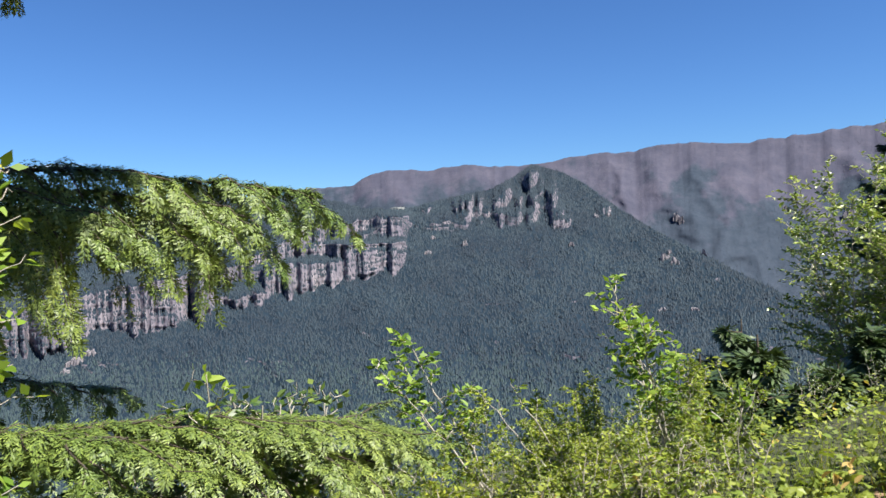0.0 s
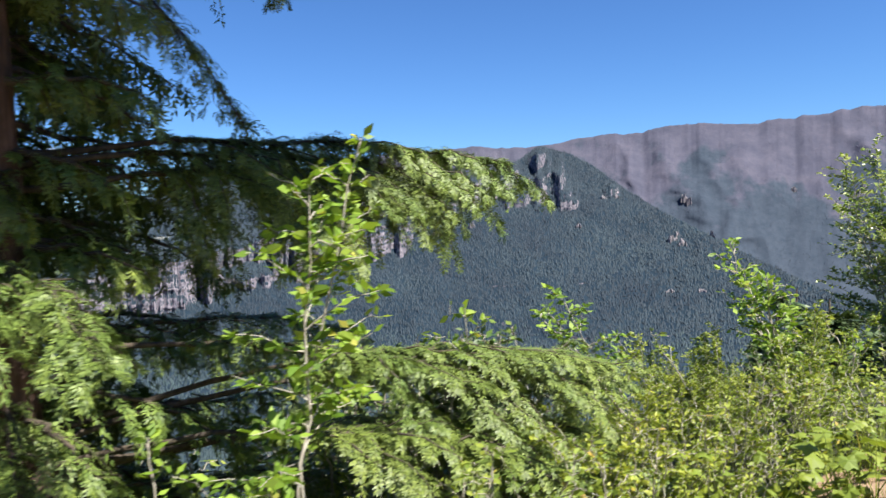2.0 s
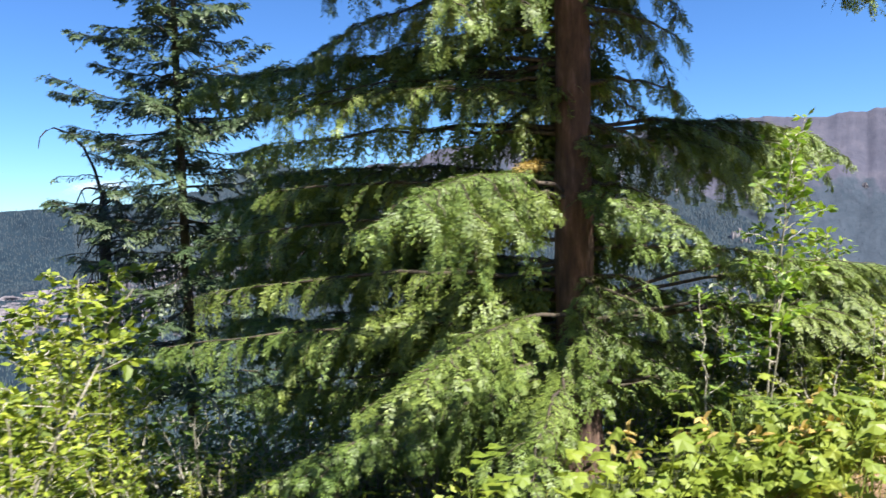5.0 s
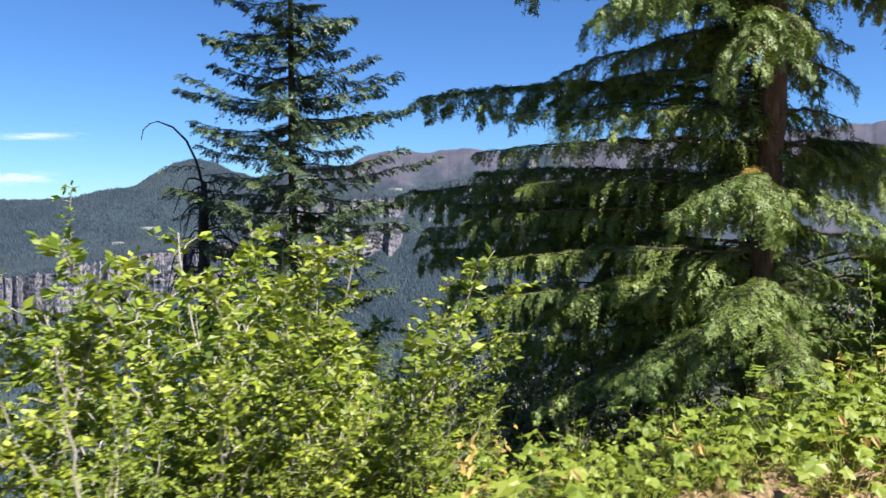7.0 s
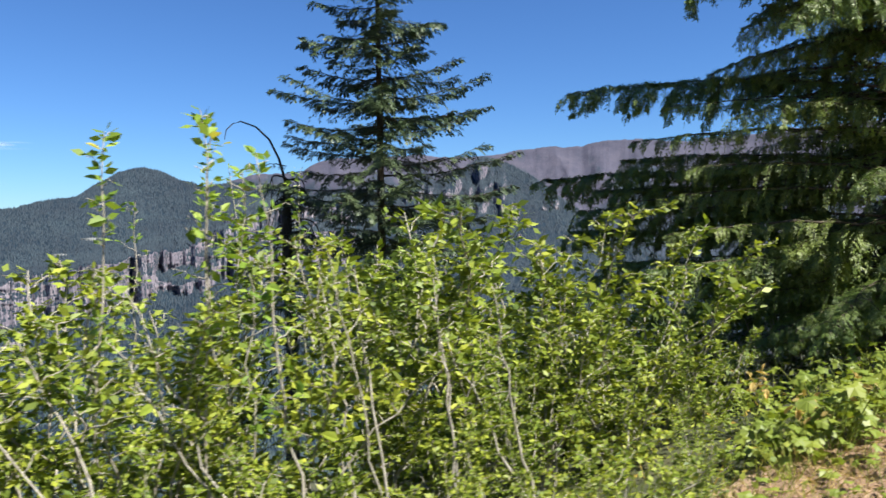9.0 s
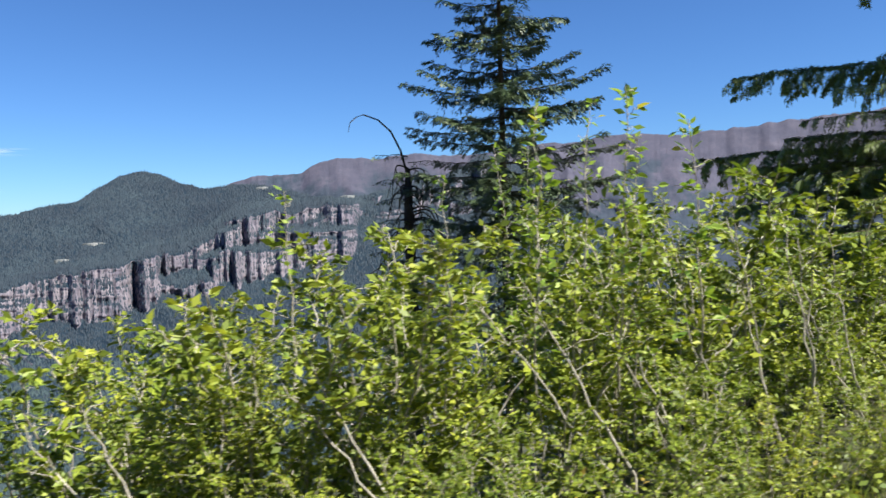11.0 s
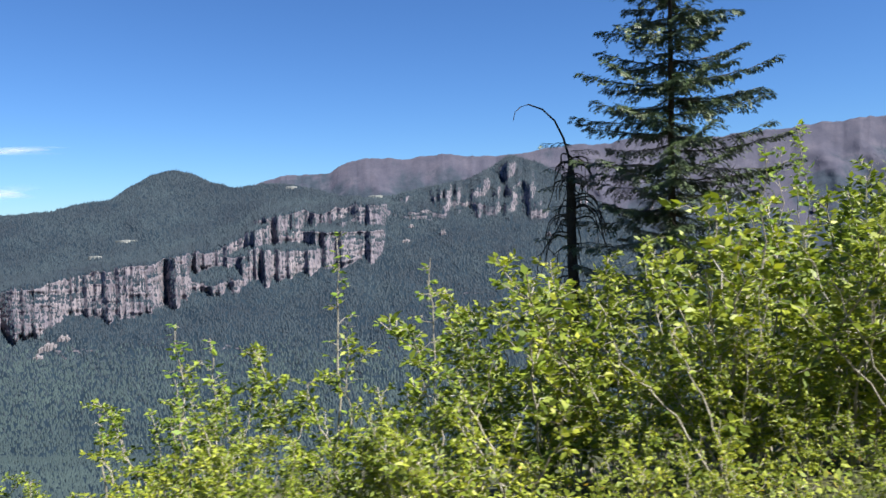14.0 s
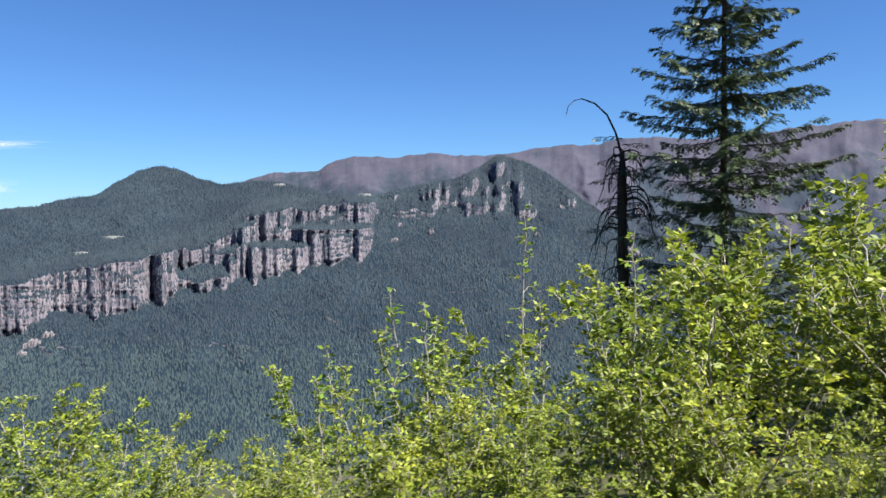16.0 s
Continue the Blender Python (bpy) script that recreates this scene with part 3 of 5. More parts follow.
def spot_on(grid, bearing, ratio):
    """The spot of a slope that lies at a bearing and height ratio from the trail."""
    rel = grid - VIEW
    miss = (rel[..., 0] / rel[..., 1] - bearing) ** 2 + (rel[..., 2] / rel[..., 1] - ratio) ** 2
    i, j = np.unravel_index(np.argmin(miss), miss.shape)
    return grid[i, j]


def crag(grid, bearing, ratio, high, wide, seed):
    """A small bare outcrop standing out of the woods: one fin of rock with a broken crest."""
    rng = np.random.default_rng(seed)
    n = max(9, int(wide / 3))
    x = np.linspace(-wide / 2, wide / 2, n) + rng.normal(0, 0.5, n)
    crest = high * np.clip(1 - (2 * np.abs(x) / wide) ** 2.5, 0.1, 1) * rng.uniform(0.35, 1.1, n)
    face = rng.normal(0, 2.2, n)
    rows = [(-9, -14), (-7, 0.3), (-5, 0.62), (-3.5, 0.85), (-1, 1.0), (4, 0.97), (12, -14)]
    v = np.array([[(x[i] + rng.normal(0, 0.5), y + face[i] + rng.normal(0, 0.8), (z if z < -1 else z * crest[i])) for y, z in rows] for i in range(n)])
    k = len(rows)
    ends = np.array([[0, 1, 2, 3], [0, 3, 4, 5]])
    q = np.concatenate([grid_quads(n, k), ends, ends[:, ::-1] + (n - 1) * k])
    ob = new("rock_outcrop", mesh_of("rock_outcrop", v.reshape(-1, 3), q, M_CRAG))
    ob.matrix_basis = pose(*spot_on(grid, bearing, ratio))
    tagged(ob, "bare pale rock outcrop among the mountain forest", "rock", "rock outcrops on the mountain")


for k, (ba, ra, h, wd) in enumerate([(0.208, -0.05, 26, 34), (0.219, -0.056, 22, 28), (0.213, -0.043, 20, 16), (0.258, -0.045, 20, 14), (0.203, -0.118, 14, 24), (0.243, -0.118, 14, 22), (-0.107, -0.032, 18, 30), (-0.057, -0.022, 20, 24),
                                     (0.085, -0.028, 18, 20), (0.118, 0.008, 18, 22), (0.135, 0.01, 18, 18), (-0.617, -0.172, 18, 60), (-0.595, -0.158, 14, 34), (-0.635, -0.185, 12, 30), (-0.1, -0.012, 12, 20)]):
    crag(FRONT[:, :FRONT_ROWS[2]], ba, ra, h, wd, 300 + k)
for k, (ba, ra, h, wd) in enumerate([(0.222, 0.003, 40, 36), (0.229, -0.003, 34, 28), (0.44, 0.0, 40, 70), (0.446, 0.008, 34, 40), (0.36, 0.01, 22, 30)]):
    crag(RIDGE_GRID, ba, ra, h, wd, 320 + k)


def clearing(bearing, ratio, wide, deep, seed):
    """A pale bare patch among the trees, laid over the slope."""
    rng = np.random.default_rng(seed)
    p = spot_on(FRONT[:, :FRONT_ROWS[2]], bearing, ratio)
    n = 18
    t = np.linspace(0, 2 * np.pi, n, endpoint=False)
    f = rng.uniform(0.4, 1.15, n)
    rim = np.stack([np.cos(t) * wide / 2 * f, np.sin(t) * deep / 2 * f, 7 + np.sin(t) * deep * 0.14 * f], -1)
    low = rim * np.array([1.1, 1.1, 1]) - np.array([0, 0, 30])
    v = np.concatenate([rim, low, [[0, 0, 7.4]]])
    i = np.arange(n)
    q = np.concatenate([np.stack([i, (i + 1) % n, np.full(n, 2 * n)], -1), np.stack([i, i + n, (i + 1) % n], -1), np.stack([(i + 1) % n, i + n, (i + 1) % n + n], -1)])
    ob = new("clearing", mesh_of("clearing", v, q, M_CLEAR, True))
    ob.matrix_basis = pose(*p)
    tagged(ob, "pale bare clearing in the mountain forest", "clearing", "clearings on the mountain", "structure")


for k, (ba, ra, wd, dp) in enumerate([(-0.503, -0.024, 90, 20), (-0.263, 0.045, 70, 26), (-0.147, 0.038, 60, 30), (-0.545, -0.045, 50, 14)]):
    clearing(ba, ra, wd, dp, 330 + k)


def cloud(bearing, ratio, wide, thick, seed):
    """A thin torn streak of cloud far off over the valley."""
    rng = np.random.default_rng(seed)
    c = VIEW + 4300 * np.array([bearing, 1.0, ratio])
    vs, qs = [], []
    for k in range(5):
        s = np.linspace(-1, 1, 24)
        off = rng.normal(0, 0.25)
        x = s * wide / 2 * rng.uniform(0.5, 1.0) + rng.normal(0, wide * 0.12)
        h = thick * 0.4 * (1 - s ** 2) ** 0.7 * rng.uniform(0.4, 1.0)
        z = off * thick + 0.15 * thick * np.sin(s * 3 + k)
        y = np.full_like(x, 12.0 * k)
        top, bot = np.stack([x, y, z + h], -1), np.stack([x, y, z - h], -1)
        i = np.arange(23) + 48 * k
        vs += [top, bot]
        qs.append(np.stack([i, i + 1, i + 25, i + 24], -1))
    ob = new("cloud", mesh_of("cloud", np.concatenate(vs), np.concatenate(qs), M_CLOUD, True))
    ob.matrix_basis = pose(*c)
    ob.visible_shadow = False
    tagged(ob, "thin torn wisp of white cloud over the valley", "cloud", "wisps of cloud", "structure")


cloud(-0.66, 0.107, 820, 44, 350)
cloud(-0.93, 0.075, 500, 26, 351)
# This low broad streak stands in for the pale haze along the horizon.
cloud(-0.72, 0.05, 800, 90, 353)

# ------------------------------------------------------------------ conifers


def bezier_limb(a, b, arch, steps=12):
    s = np.linspace(0, 1, steps)[:, None]
    a, b = np.asarray(a, float), np.asarray(b, float)
    return a + (b - a) * s + np.array([0, 0, 1.0]) * arch * 4 * s * (1 - s)


def sprays(rng, limb, per_metre, reach, droop, stations, needle, needle_w, start=0.12, subs=3, fan=0.75, plume=0.0, twiglet=0.0):
    """The small flat sprays along a limb: side twigs bend down by droop, carry short twiglets, and these the needles.
    Returns the vertices and quads of the needles and the twigs as lines."""
    length = np.linalg.norm(np.diff(limb, axis=0), axis=1).sum()
    n = max(8, int(length * per_metre))
    s = np.linspace(start, 1.0, n) + rng.normal(0, 0.012, n)
    s = np.clip(s, start, 0.995)
    idx = s * (len(limb) - 1)
    i0 = np.minimum(idx.astype(int), len(limb) - 2)
    f = (idx - i0)[:, None]
    p0 = limb[i0] * (1 - f) + limb[i0 + 1] * f
    t = unit(limb[i0 + 1] - limb[i0])
    side = unit(np.cross(t, [0, 0, 1.0])) * np.where(np.arange(n) % 2, 1, -1)[:, None]
    ln = reach * (0.28 + 0.72 * np.clip((1.02 - s) / 0.85, 0, 1) ** 0.8) * np.minimum(1, 0.45 + (s - start) * 4) * rng.uniform(0.55, 1.2, n) * (1 + 0.3 * np.sin(s * length * 6.5 + rng.uniform(0, 6.3)))
    spread = rng.uniform(0.35, 1.0, n)[:, None] * fan
    d0 = unit(t * rng.uniform(0.45, 0.9, n)[:, None] + side * spread + np.array([0, 0, 1.0]) * rng.normal(0.02 + plume, 0.12, n)[:, None])
    q = np.linspace(0.06, 1, stations)[None, :, None]
    dr = (droop * rng.uniform(0.6, 1.3, n))[:, None, None]
    L = ln[:, None, None]
    down = np.array([0, 0, -1.0])
    pos = p0[:, None] + L * (d0[:, None] * (q - 0.42 * dr * q * q) + down * (0.85 * dr * q ** 1.7))
    tan = unit(d0[:, None] * (1 - 0.84 * dr * q) + down * (1.45 * dr * q ** 0.7))
    flat = unit(np.cross(tan, unit(np.cross(tan, [0.0, 0.0, 1.0]) + 0.25 * side[:, None])))
    lat = unit(np.cross(tan, flat))
    lat = lat * np.where(np.arange(stations) % 2, 1, -1)[None, :, None]
    out_v, out_q, at = [], [], 0
    m = n * stations
    P, T, A, N = pos.reshape(-1, 3), tan.reshape(-1, 3), lat.reshape(-1, 3), flat.reshape(-1, 3)
    tl = ((twiglet or needle * 2.0) * (1.15 - 0.6 * np.repeat(q[0, :, 0][None], n, 0)).reshape(-1)) * rng.uniform(0.6, 1.25, m)
    td = unit(T * 0.75 + A * rng.uniform(0.5, 0.95, m)[:, None] + rng.normal(0, 0.12, (m, 3)) + down * 0.12)
    for k in range(subs):
        base = P + td * (tl * (k / subs))[:, None]
        sgn = 1 if k % 2 else -1
        nd = unit(td + np.cross(td, N) * 0.42 * sgn + rng.normal(0, 0.12, (m, 3)))
        nn = unit(N * np.sign(N[:, 2:3] + 1e-6) + rng.normal(0, 0.16, (m, 3)))
        vv, qq = leaves(base, nd, nn, needle * rng.uniform(0.8, 1.25, m), needle_w * rng.uniform(0.8, 1.2, m))
        out_v.append(vv)
        out_q.append(qq + at)
        at += len(vv)
    return np.concatenate(out_v), np.concatenate(out_q), [(pos[i][:: max(1, stations // 4)], np.full(len(pos[i][:: max(1, stations // 4)]), 0.0035)) for i in range(0, n, 2)]


def bough(tree, rng, a, b, arch, thick, material, twig_material, layered=False, inner=0.16, rich=1.0, **kw):
    """One limb with its needles, as a part and a part of that part."""
    limb = bezier_limb(a, b, arch)
    limb[1:-1] += rng.normal(0, 0.012, (len(limb) - 2, 3))
    lines = [(limb, np.linspace(thick, 0.004, len(limb)))]
    if layered:
        # Side limbs in tiers, each with short sprays of its own.
        length = np.linalg.norm(np.diff(limb, axis=0), axis=1).sum()
        fine = {**kw, "reach": 0.2, "stations": 13, "per_metre": 34, "start": 0.04, "plume": 0.12, "fan": 1.0}
        v, q, twigs = sprays(rng, limb, **{**fine, "reach": 0.24 * rich, "start": inner * 0.8, "plume": 0.55, "droop": 0.75, "per_metre": int(48 * rich * rich)})
        for k, s in enumerate(np.linspace(inner, 0.985, max(5, int(length * 7.5 * rich * (1.16 - inner))))):
            i = min(int(s * (len(limb) - 1)), len(limb) - 2)
            f = s * (len(limb) - 1) - i
            p0, t0 = limb[i] * (1 - f) + limb[i + 1] * f, unit(limb[i + 1] - limb[i])
            side = unit(np.cross(t0, [0, 0, 1.0])) * (1 if k % 2 else -1)
            d = unit(t0 * rng.uniform(0.35, 1.0) + side * rng.uniform(0.35, 1.0) + np.array([0, 0, rng.normal(0.08, 0.12)]))
            ln = kw["reach"] * (0.35 + 0.65 * (1 - s) ** 0.6) * min(1.0, 0.4 + 2.5 * s) * rng.uniform(0.6, 1.2)
            dr = kw["droop"] * rng.uniform(0.5, 1.3)
            u = np.linspace(0, 1, 7)[:, None]
            sub = p0 + ln * (d * (u - 0.35 * dr * u * u) + np.array([0, 0, -1.0]) * 0.72 * dr * u ** 1.7)
            sub[1:] += rng.normal(0, 0.014, (6, 3))
            v1, q1, _ = sprays(rng, sub, **{**fine, "reach": rng.uniform(0.15, 0.26)})
            q = np.concatenate([q, q1 + len(v)])
            v = np.concatenate([v, v1])
            lines.append((sub, np.linspace(0.007, 0.002, 7)))
    else:
        v, q, twigs = sprays(rng, limb, **kw)
    tv, tq = tubes(lines[:1], 5)
    if layered:
        wv, wq = tubes(lines[1:], 3)
        tv, tq = np.concatenate([tv, wv]), np.concatenate([tq, wq + len(tv)])
    if kw.get("needle", 0) < 0.05:
        wv, wq = tubes(twigs, 3)
        tv, tq = np.concatenate([tv, wv]), np.concatenate([tq, wq + len(tv)])
    br = part("branch", mesh_of("branch", tv, tq, twig_material, True), tree)
    part("needles", mesh_of("needles", v, q, material), br)
    return br


def trunk_mesh(name, pts, rad, material, rng, sides=14, rough=0.08):
    v, q = tubes([(pts, rad)], sides)
    k = len(pts)
    v = v.reshape(k, sides, 3)
    c = np.asarray(pts)[:, None]
    v = c + (v - c) * (1 + rng.normal(0, rough, (k, sides, 1)) * 0.6 + rng.normal(0, rough, (1, sides, 1)))
    return mesh_of(name, v.reshape(-1, 3), q, material, True)


def hemlock():
    rng = np.random.default_rng(21)
    tree = thing("hemlock_tree", "tall western hemlock with drooping bright green boughs", "tree")
    x, y = -3.82, 3.29
    zs = np.linspace(-2.75, 11.0, 46)
    pts = np.stack([x + 0.012 * np.sin(zs * 1.3), y - 0.035 * (zs + 0.4), zs], -1)
    rad = np.interp(zs, [-2.75, -2.4, -1.3, 1, 5, 11.0], [0.27, 0.19, 0.155, 0.13, 0.085, 0.01])
    part("trunk", trunk_mesh("trunk", pts, rad, M_BARK, rng), tree, "rough reddish-brown trunk")

    def root(z):
        return np.array([x, y - 0.035 * (z + 0.4), z])

    low = dict(per_metre=38, reach=0.6, droop=0.85, stations=25, needle=0.05, needle_w=0.0105, plume=0.32, fan=0.9, subs=3, twiglet=0.06)
    # Boughs told apart in the crown: height on the trunk, tip, arch, reach of the side twigs, droop.
    known = [
        (0.12, (-1.45, 5.35, 0.1), 0.1, 1.0, 1.0), (-1.25, (-0.85, 4.9, -1.25), 0.24, 1.2, 0.5), (-1.45, (-0.85, 4.55, -1.7), 0.2, 1.2, 0.5), (-1.4, (-1.3, 4.0, -1.6), 0.2, 1.0, 0.5), (-1.35, (-1.0, 4.75, -1.35), 0.26, 1.2, 0.6),
        (0.05, (-1.75, 4.95, -0.02), 0.12, 0.95, 1.05), (-1.25, (-7.5, 5.2, -1.1), 0.06, 0.75, 1.0), (-1.8, (-7.3, 4.9, -1.75), 0.06, 0.7, 0.9), (-0.65, (-7.2, 5.0, -0.5), 0.06, 0.72, 1.0),
        (-0.4, (-4.7, 1.38, -0.42), 0.13, 0.88, 1.05), (-0.5, (-5.0, 1.9, -0.55), 0.13, 0.6, 1.0), (-0.45, (-4.45, 1.7, -0.5), 0.1, 0.7, 1.0), (1.35, (-4.5, 1.9, 0.72), 0.25, 0.9, 1.0), (-1.35, (-4.7, 1.25, -1.4), 0.15, 0.75, 0.7), (1.2, (-4.1, 1.9, 0.7), 0.3, 0.5, 1.0),
        (-0.5, (-2.97, 2.66, -0.74), 0.14, 0.45, 0.75), (-0.4, (-3.3, 2.5, -0.66), 0.1, 0.3, 0.7), (1.5, (-2.9, 4.15, 0.3), 0.22, 0.36, 0.8), (2.0, (-2.85, 4.7, 1.2), 0.25, 0.4, 0.9), (2.5, (-1.55, 3.95, 1.15), 0.25, 0.6, 0.9), (2.5, (-1.25, 4.4, 1.3), 0.25, 0.6, 0.9),
        (0.6, (-7.6, 4.75, 0.85), 0.16, 0.78, 0.95), (-0.45, (-7.85, 5.75, -0.3), 0.1, 0.75, 1.0), (1.35, (-5.75, 1.95, 1.15), 0.3, 0.66, 1.0),
        (-1.2, (-6.1, 3.1, -1.65), 0.25, 0.66, 0.8), (-1.75, (-4.1, 1.4, -2.05), 0.2, 0.64, 0.7), (-1.7, (-5.5, 1.7, -2.1), 0.2, 0.68, 0.75),
        (-1.05, (-6.2, 4.4, -0.95), 0.1, 0.7, 0.95), (0.3, (-6.0, 2.9, 0.25), 0.15, 0.66, 0.95),
        (2.2, (-2.3, 2.6, 1.75), 0.3, 0.6, 0.9), (2.2, (-1.5, 5.35, 1.75), 0.3, 0.6, 0.9), (2.1, (-6.3, 3.4, 1.9), 0.35, 0.6, 0.95), (-0.85, (-2.0, 3.9, -1.0), 0.1, 0.55, 0.85),
        (2.3, (-5.9, 2.2, 1.9), 0.2, 0.7, 0.9), (-1.9, (-2.3, 3.0, -1.95), 0.1, 0.55, 0.6),
        (-0.95, (-7.5, 4.6, -0.8), 0.08, 0.72, 1.0), (-1.6, (-7.2, 4.3, -1.5), 0.06, 0.72, 0.95), (-2.1, (-6.8, 3.9, -2.1), 0.06, 0.66, 0.8), (-0.25, (-6.9, 4.6, -0.1), 0.08, 0.68, 1.0),
        (-1.85, (-6.2, 2.6, -2.5), 0.12, 0.6, 0.7), (-1.5, (-1.0, 4.7, -1.62), 0.2, 0.92, 0.95), (-0.05, (-1.9, 4.75, -0.1), 0.1, 0.85, 1.0),
        (1.6, (-5.7, 3.4, 1.4), 0.2, 0.75, 1.0), (1.15, (-6.0, 3.7, 0.9), 0.18, 0.75, 1.0), (2.05, (-5.2, 4.3, 1.75), 0.2, 0.7, 1.0), (0.9, (-6.0, 5.0, 0.8), 0.15, 0.75, 1.0), (2.4, (-6.1, 3.1, 2.05), 0.25, 0.7, 1.0), (2.6, (-5.5, 3.2, 2.15), 0.2, 0.7, 1.0), (1.3, (-5.3, 4.3, 1.15), 0.15, 0.7, 1.0),
        (0.05, (-3.55, 3.1, -0.2), 0.05, 0.25, 0.9), (-1.0, (-3.5, 2.9, -1.35), 0.05, 0.4, 0.9), (-1.3, (-3.72, 2.5, -1.58), 0.1, 0.5, 0.8), (-1.55, (-3.95, 2.3, -1.85), 0.1, 0.5, 0.8), (-0.75, (-2.55, 5.0, -1.0), 0.08, 0.6, 0.9), (-1.2, (-2.4, 4.9, -1.45), 0.08, 0.6, 0.9), (-1.6, (-2.5, 4.7, -1.9), 0.08, 0.6, 0.9), (0.4, (-4.15, 3.05, 0.2), 0.05, 0.3, 0.9),
    ]
    for z, tip, arch, reach, droop in known:
        far = tip[0] < -6.0 and tip[1] > 3.0
        fine = {"needle": 0.05, "needle_w": 0.014, "subs": 2, "twiglet": 0.05} if far else {"needle": 0.028, "needle_w": 0.008, "subs": 3, "twiglet": 0.042}
        rich = 1.35 if tip[0] > -2.0 and tip[1] > 4.4 else 1.0
        bough(tree, rng, root(z), tip, arch, 0.02, M_HEMLOCK, M_LIMB, layered=True, rich=rich, inner=0.42 if tip[1] < 2.45 and z > -1.5 else (0.5 if tip[0] > -2.4 and z < -0.5 else (0.3 if tip[0] > -2.4 else 0.16)), **{**low, "reach": reach * (1.15 if far else 1.0), "droop": droop, **fine})
    # Unseen broad upper crown towards the sun, added to shade trunk and inner boughs.
    for k in range(34):
        zk = 2.3 + 4.2 * (k / 33)
        ang = radians(rng.uniform(-36, 34))
        r = rng.uniform(1.9, 2.9) * float(np.interp(zk, [2.3, 4.0, 6.5], [1.0, 1.0, 0.75]))
        bough(tree, rng, root(zk), (x + r * math.cos(ang), y + r * math.sin(ang), zk - 0.12 * r), 0.14 * r, 0.026, M_HEMLOCK, M_LIMB,
              **{**low, "per_metre": 26, "reach": 0.6, "droop": 0.9, "stations": 11, "needle": 0.1, "needle_w": 0.036, "subs": 2, "twiglet": 0.09})
    # Inner boughs, hardly seen, added to shade the far left limbs.
    for k in range(30):
        zk, ang, r = 1.3 + 3.0 * (k / 29), radians(rng.uniform(70, 250)), rng.uniform(0.7, 1.35)
        bough(tree, rng, root(zk), (x + r * math.cos(ang), y + r * math.sin(ang), zk - 0.1), 0.05, 0.02, M_HEMLOCK, M_LIMB,
              **{**low, "per_metre": 30, "reach": 0.5, "droop": 0.8, "stations": 11, "needle": 0.055, "needle_w": 0.02, "subs": 2, "twiglet": 0.06})
    # High boughs added to shade the right-hand limbs; only their tips hang into view.
    for k in range(16):
        ang, r = radians(-14 + 40 * ((k * 0.618) % 1.0)), rng.uniform(2.6, 3.15)
        bough(tree, rng, root(2.5 + 0.06 * k), (x + r * math.cos(ang), y + r * math.sin(ang), 1.95 + 0.05 * k), 0.2, 0.026, M_HEMLOCK, M_LIMB,
              **{**low, "per_metre": 30, "reach": 0.55, "droop": 0.45, "stations": 16, "needle": 0.055, "needle_w": 0.02, "subs": 3, "twiglet": 0.07, "plume": 0.1, "fan": 1.1})
    tuft = bough(tree, rng, (-4.02, 3.0, -0.16), (-4.2, 2.76, -0.22), 0.02, 0.008, M_DRY, M_LIMB, **{**low, "reach": 0.1, "droop": 0.6, "per_metre": 60, "stations": 8})
    tagged(tuft, "dead orange-brown twig")
    # The rest of the crown, whorl by whorl.
    z = -1.9
    while z < 10.6:
        far = np.interp(z, [-2, 0, 2, 5, 10.6], [2.3, 2.5, 2.5, 2.1, 0.3])
        turn = rng.uniform(0, 6.3)
        for k in range(9):
            ang = turn + (k + rng.uniform(-0.4, 0.4)) * 2 * np.pi / 9
            d = np.array([math.cos(ang), math.sin(ang)])
            to_path = -d[1]
            if z < 1.5 and to_path > (0.45 if d[0] > -0.35 else 0.2):
                continue
            near = to_path > -0.15 and z < 2.2
            out = 1.4 if d[0] < -0.5 and z < 0.6 else 1.0
            r = far * out * rng.uniform(0.6, 1.0)
            if z > 1.2 and d[0] < 0.0:
                r *= 0.72
            if z < 2.6:
                r *= (0.66 if to_path > 0.3 else 1.0) * ((0.38 if -0.9 < z < 1.4 else 0.55) if d[0] > 0.35 else 1.0)
            elif to_path > 0.2 and d[0] < 0.1:
                r *= 0.65
            if z > 1.2 and to_path > 0.5:
                r *= 0.5
            tip = root(z)[:2] + d * r
            bough(tree, rng, root(z + rng.uniform(-0.1, 0.1)), (*tip, z - (0.12 * r + rng.uniform(0, 0.2) if d[0] > -0.3 else 0.0)), (0.1 if d[0] > -0.3 else 0.03) * r, 0.026, M_HEMLOCK, M_LIMB,
                  **{**low, "per_metre": 22 if near else (18 if z < 2.6 else 13), "reach": (0.42 * min(1, r / 1.6) + 0.16) * (1.25 if out > 1 else 1.0), "droop": 1.0, "stations": 24 if near else (20 if z < 3.1 else 8),
                     "needle": 0.036 if near else (0.045 if z < 3.1 else 0.13), "needle_w": 0.009 if near else (0.012 if z < 3.1 else 0.05), "subs": 3 if z < 3.1 else 2, "twiglet": 0.05 if z < 3.1 else 0.0})
        if z < 2.3:
            for k in range(7):
                ang = turn + 0.4 + (k + rng.uniform(-0.4, 0.4)) * 2 * np.pi / 7
                d = np.array([math.cos(ang), math.sin(ang)])
                if d[1] < 0.1:
                    continue
                r = far * rng.uniform(0.5, 0.78) * (0.66 if -d[1] > 0.3 else 1.0) * (0.36 if d[0] > 0.35 else 1.0) * (1.45 if d[0] < -0.5 and z < 0.8 else 1.0)
                tip = root(z)[:2] + d * r
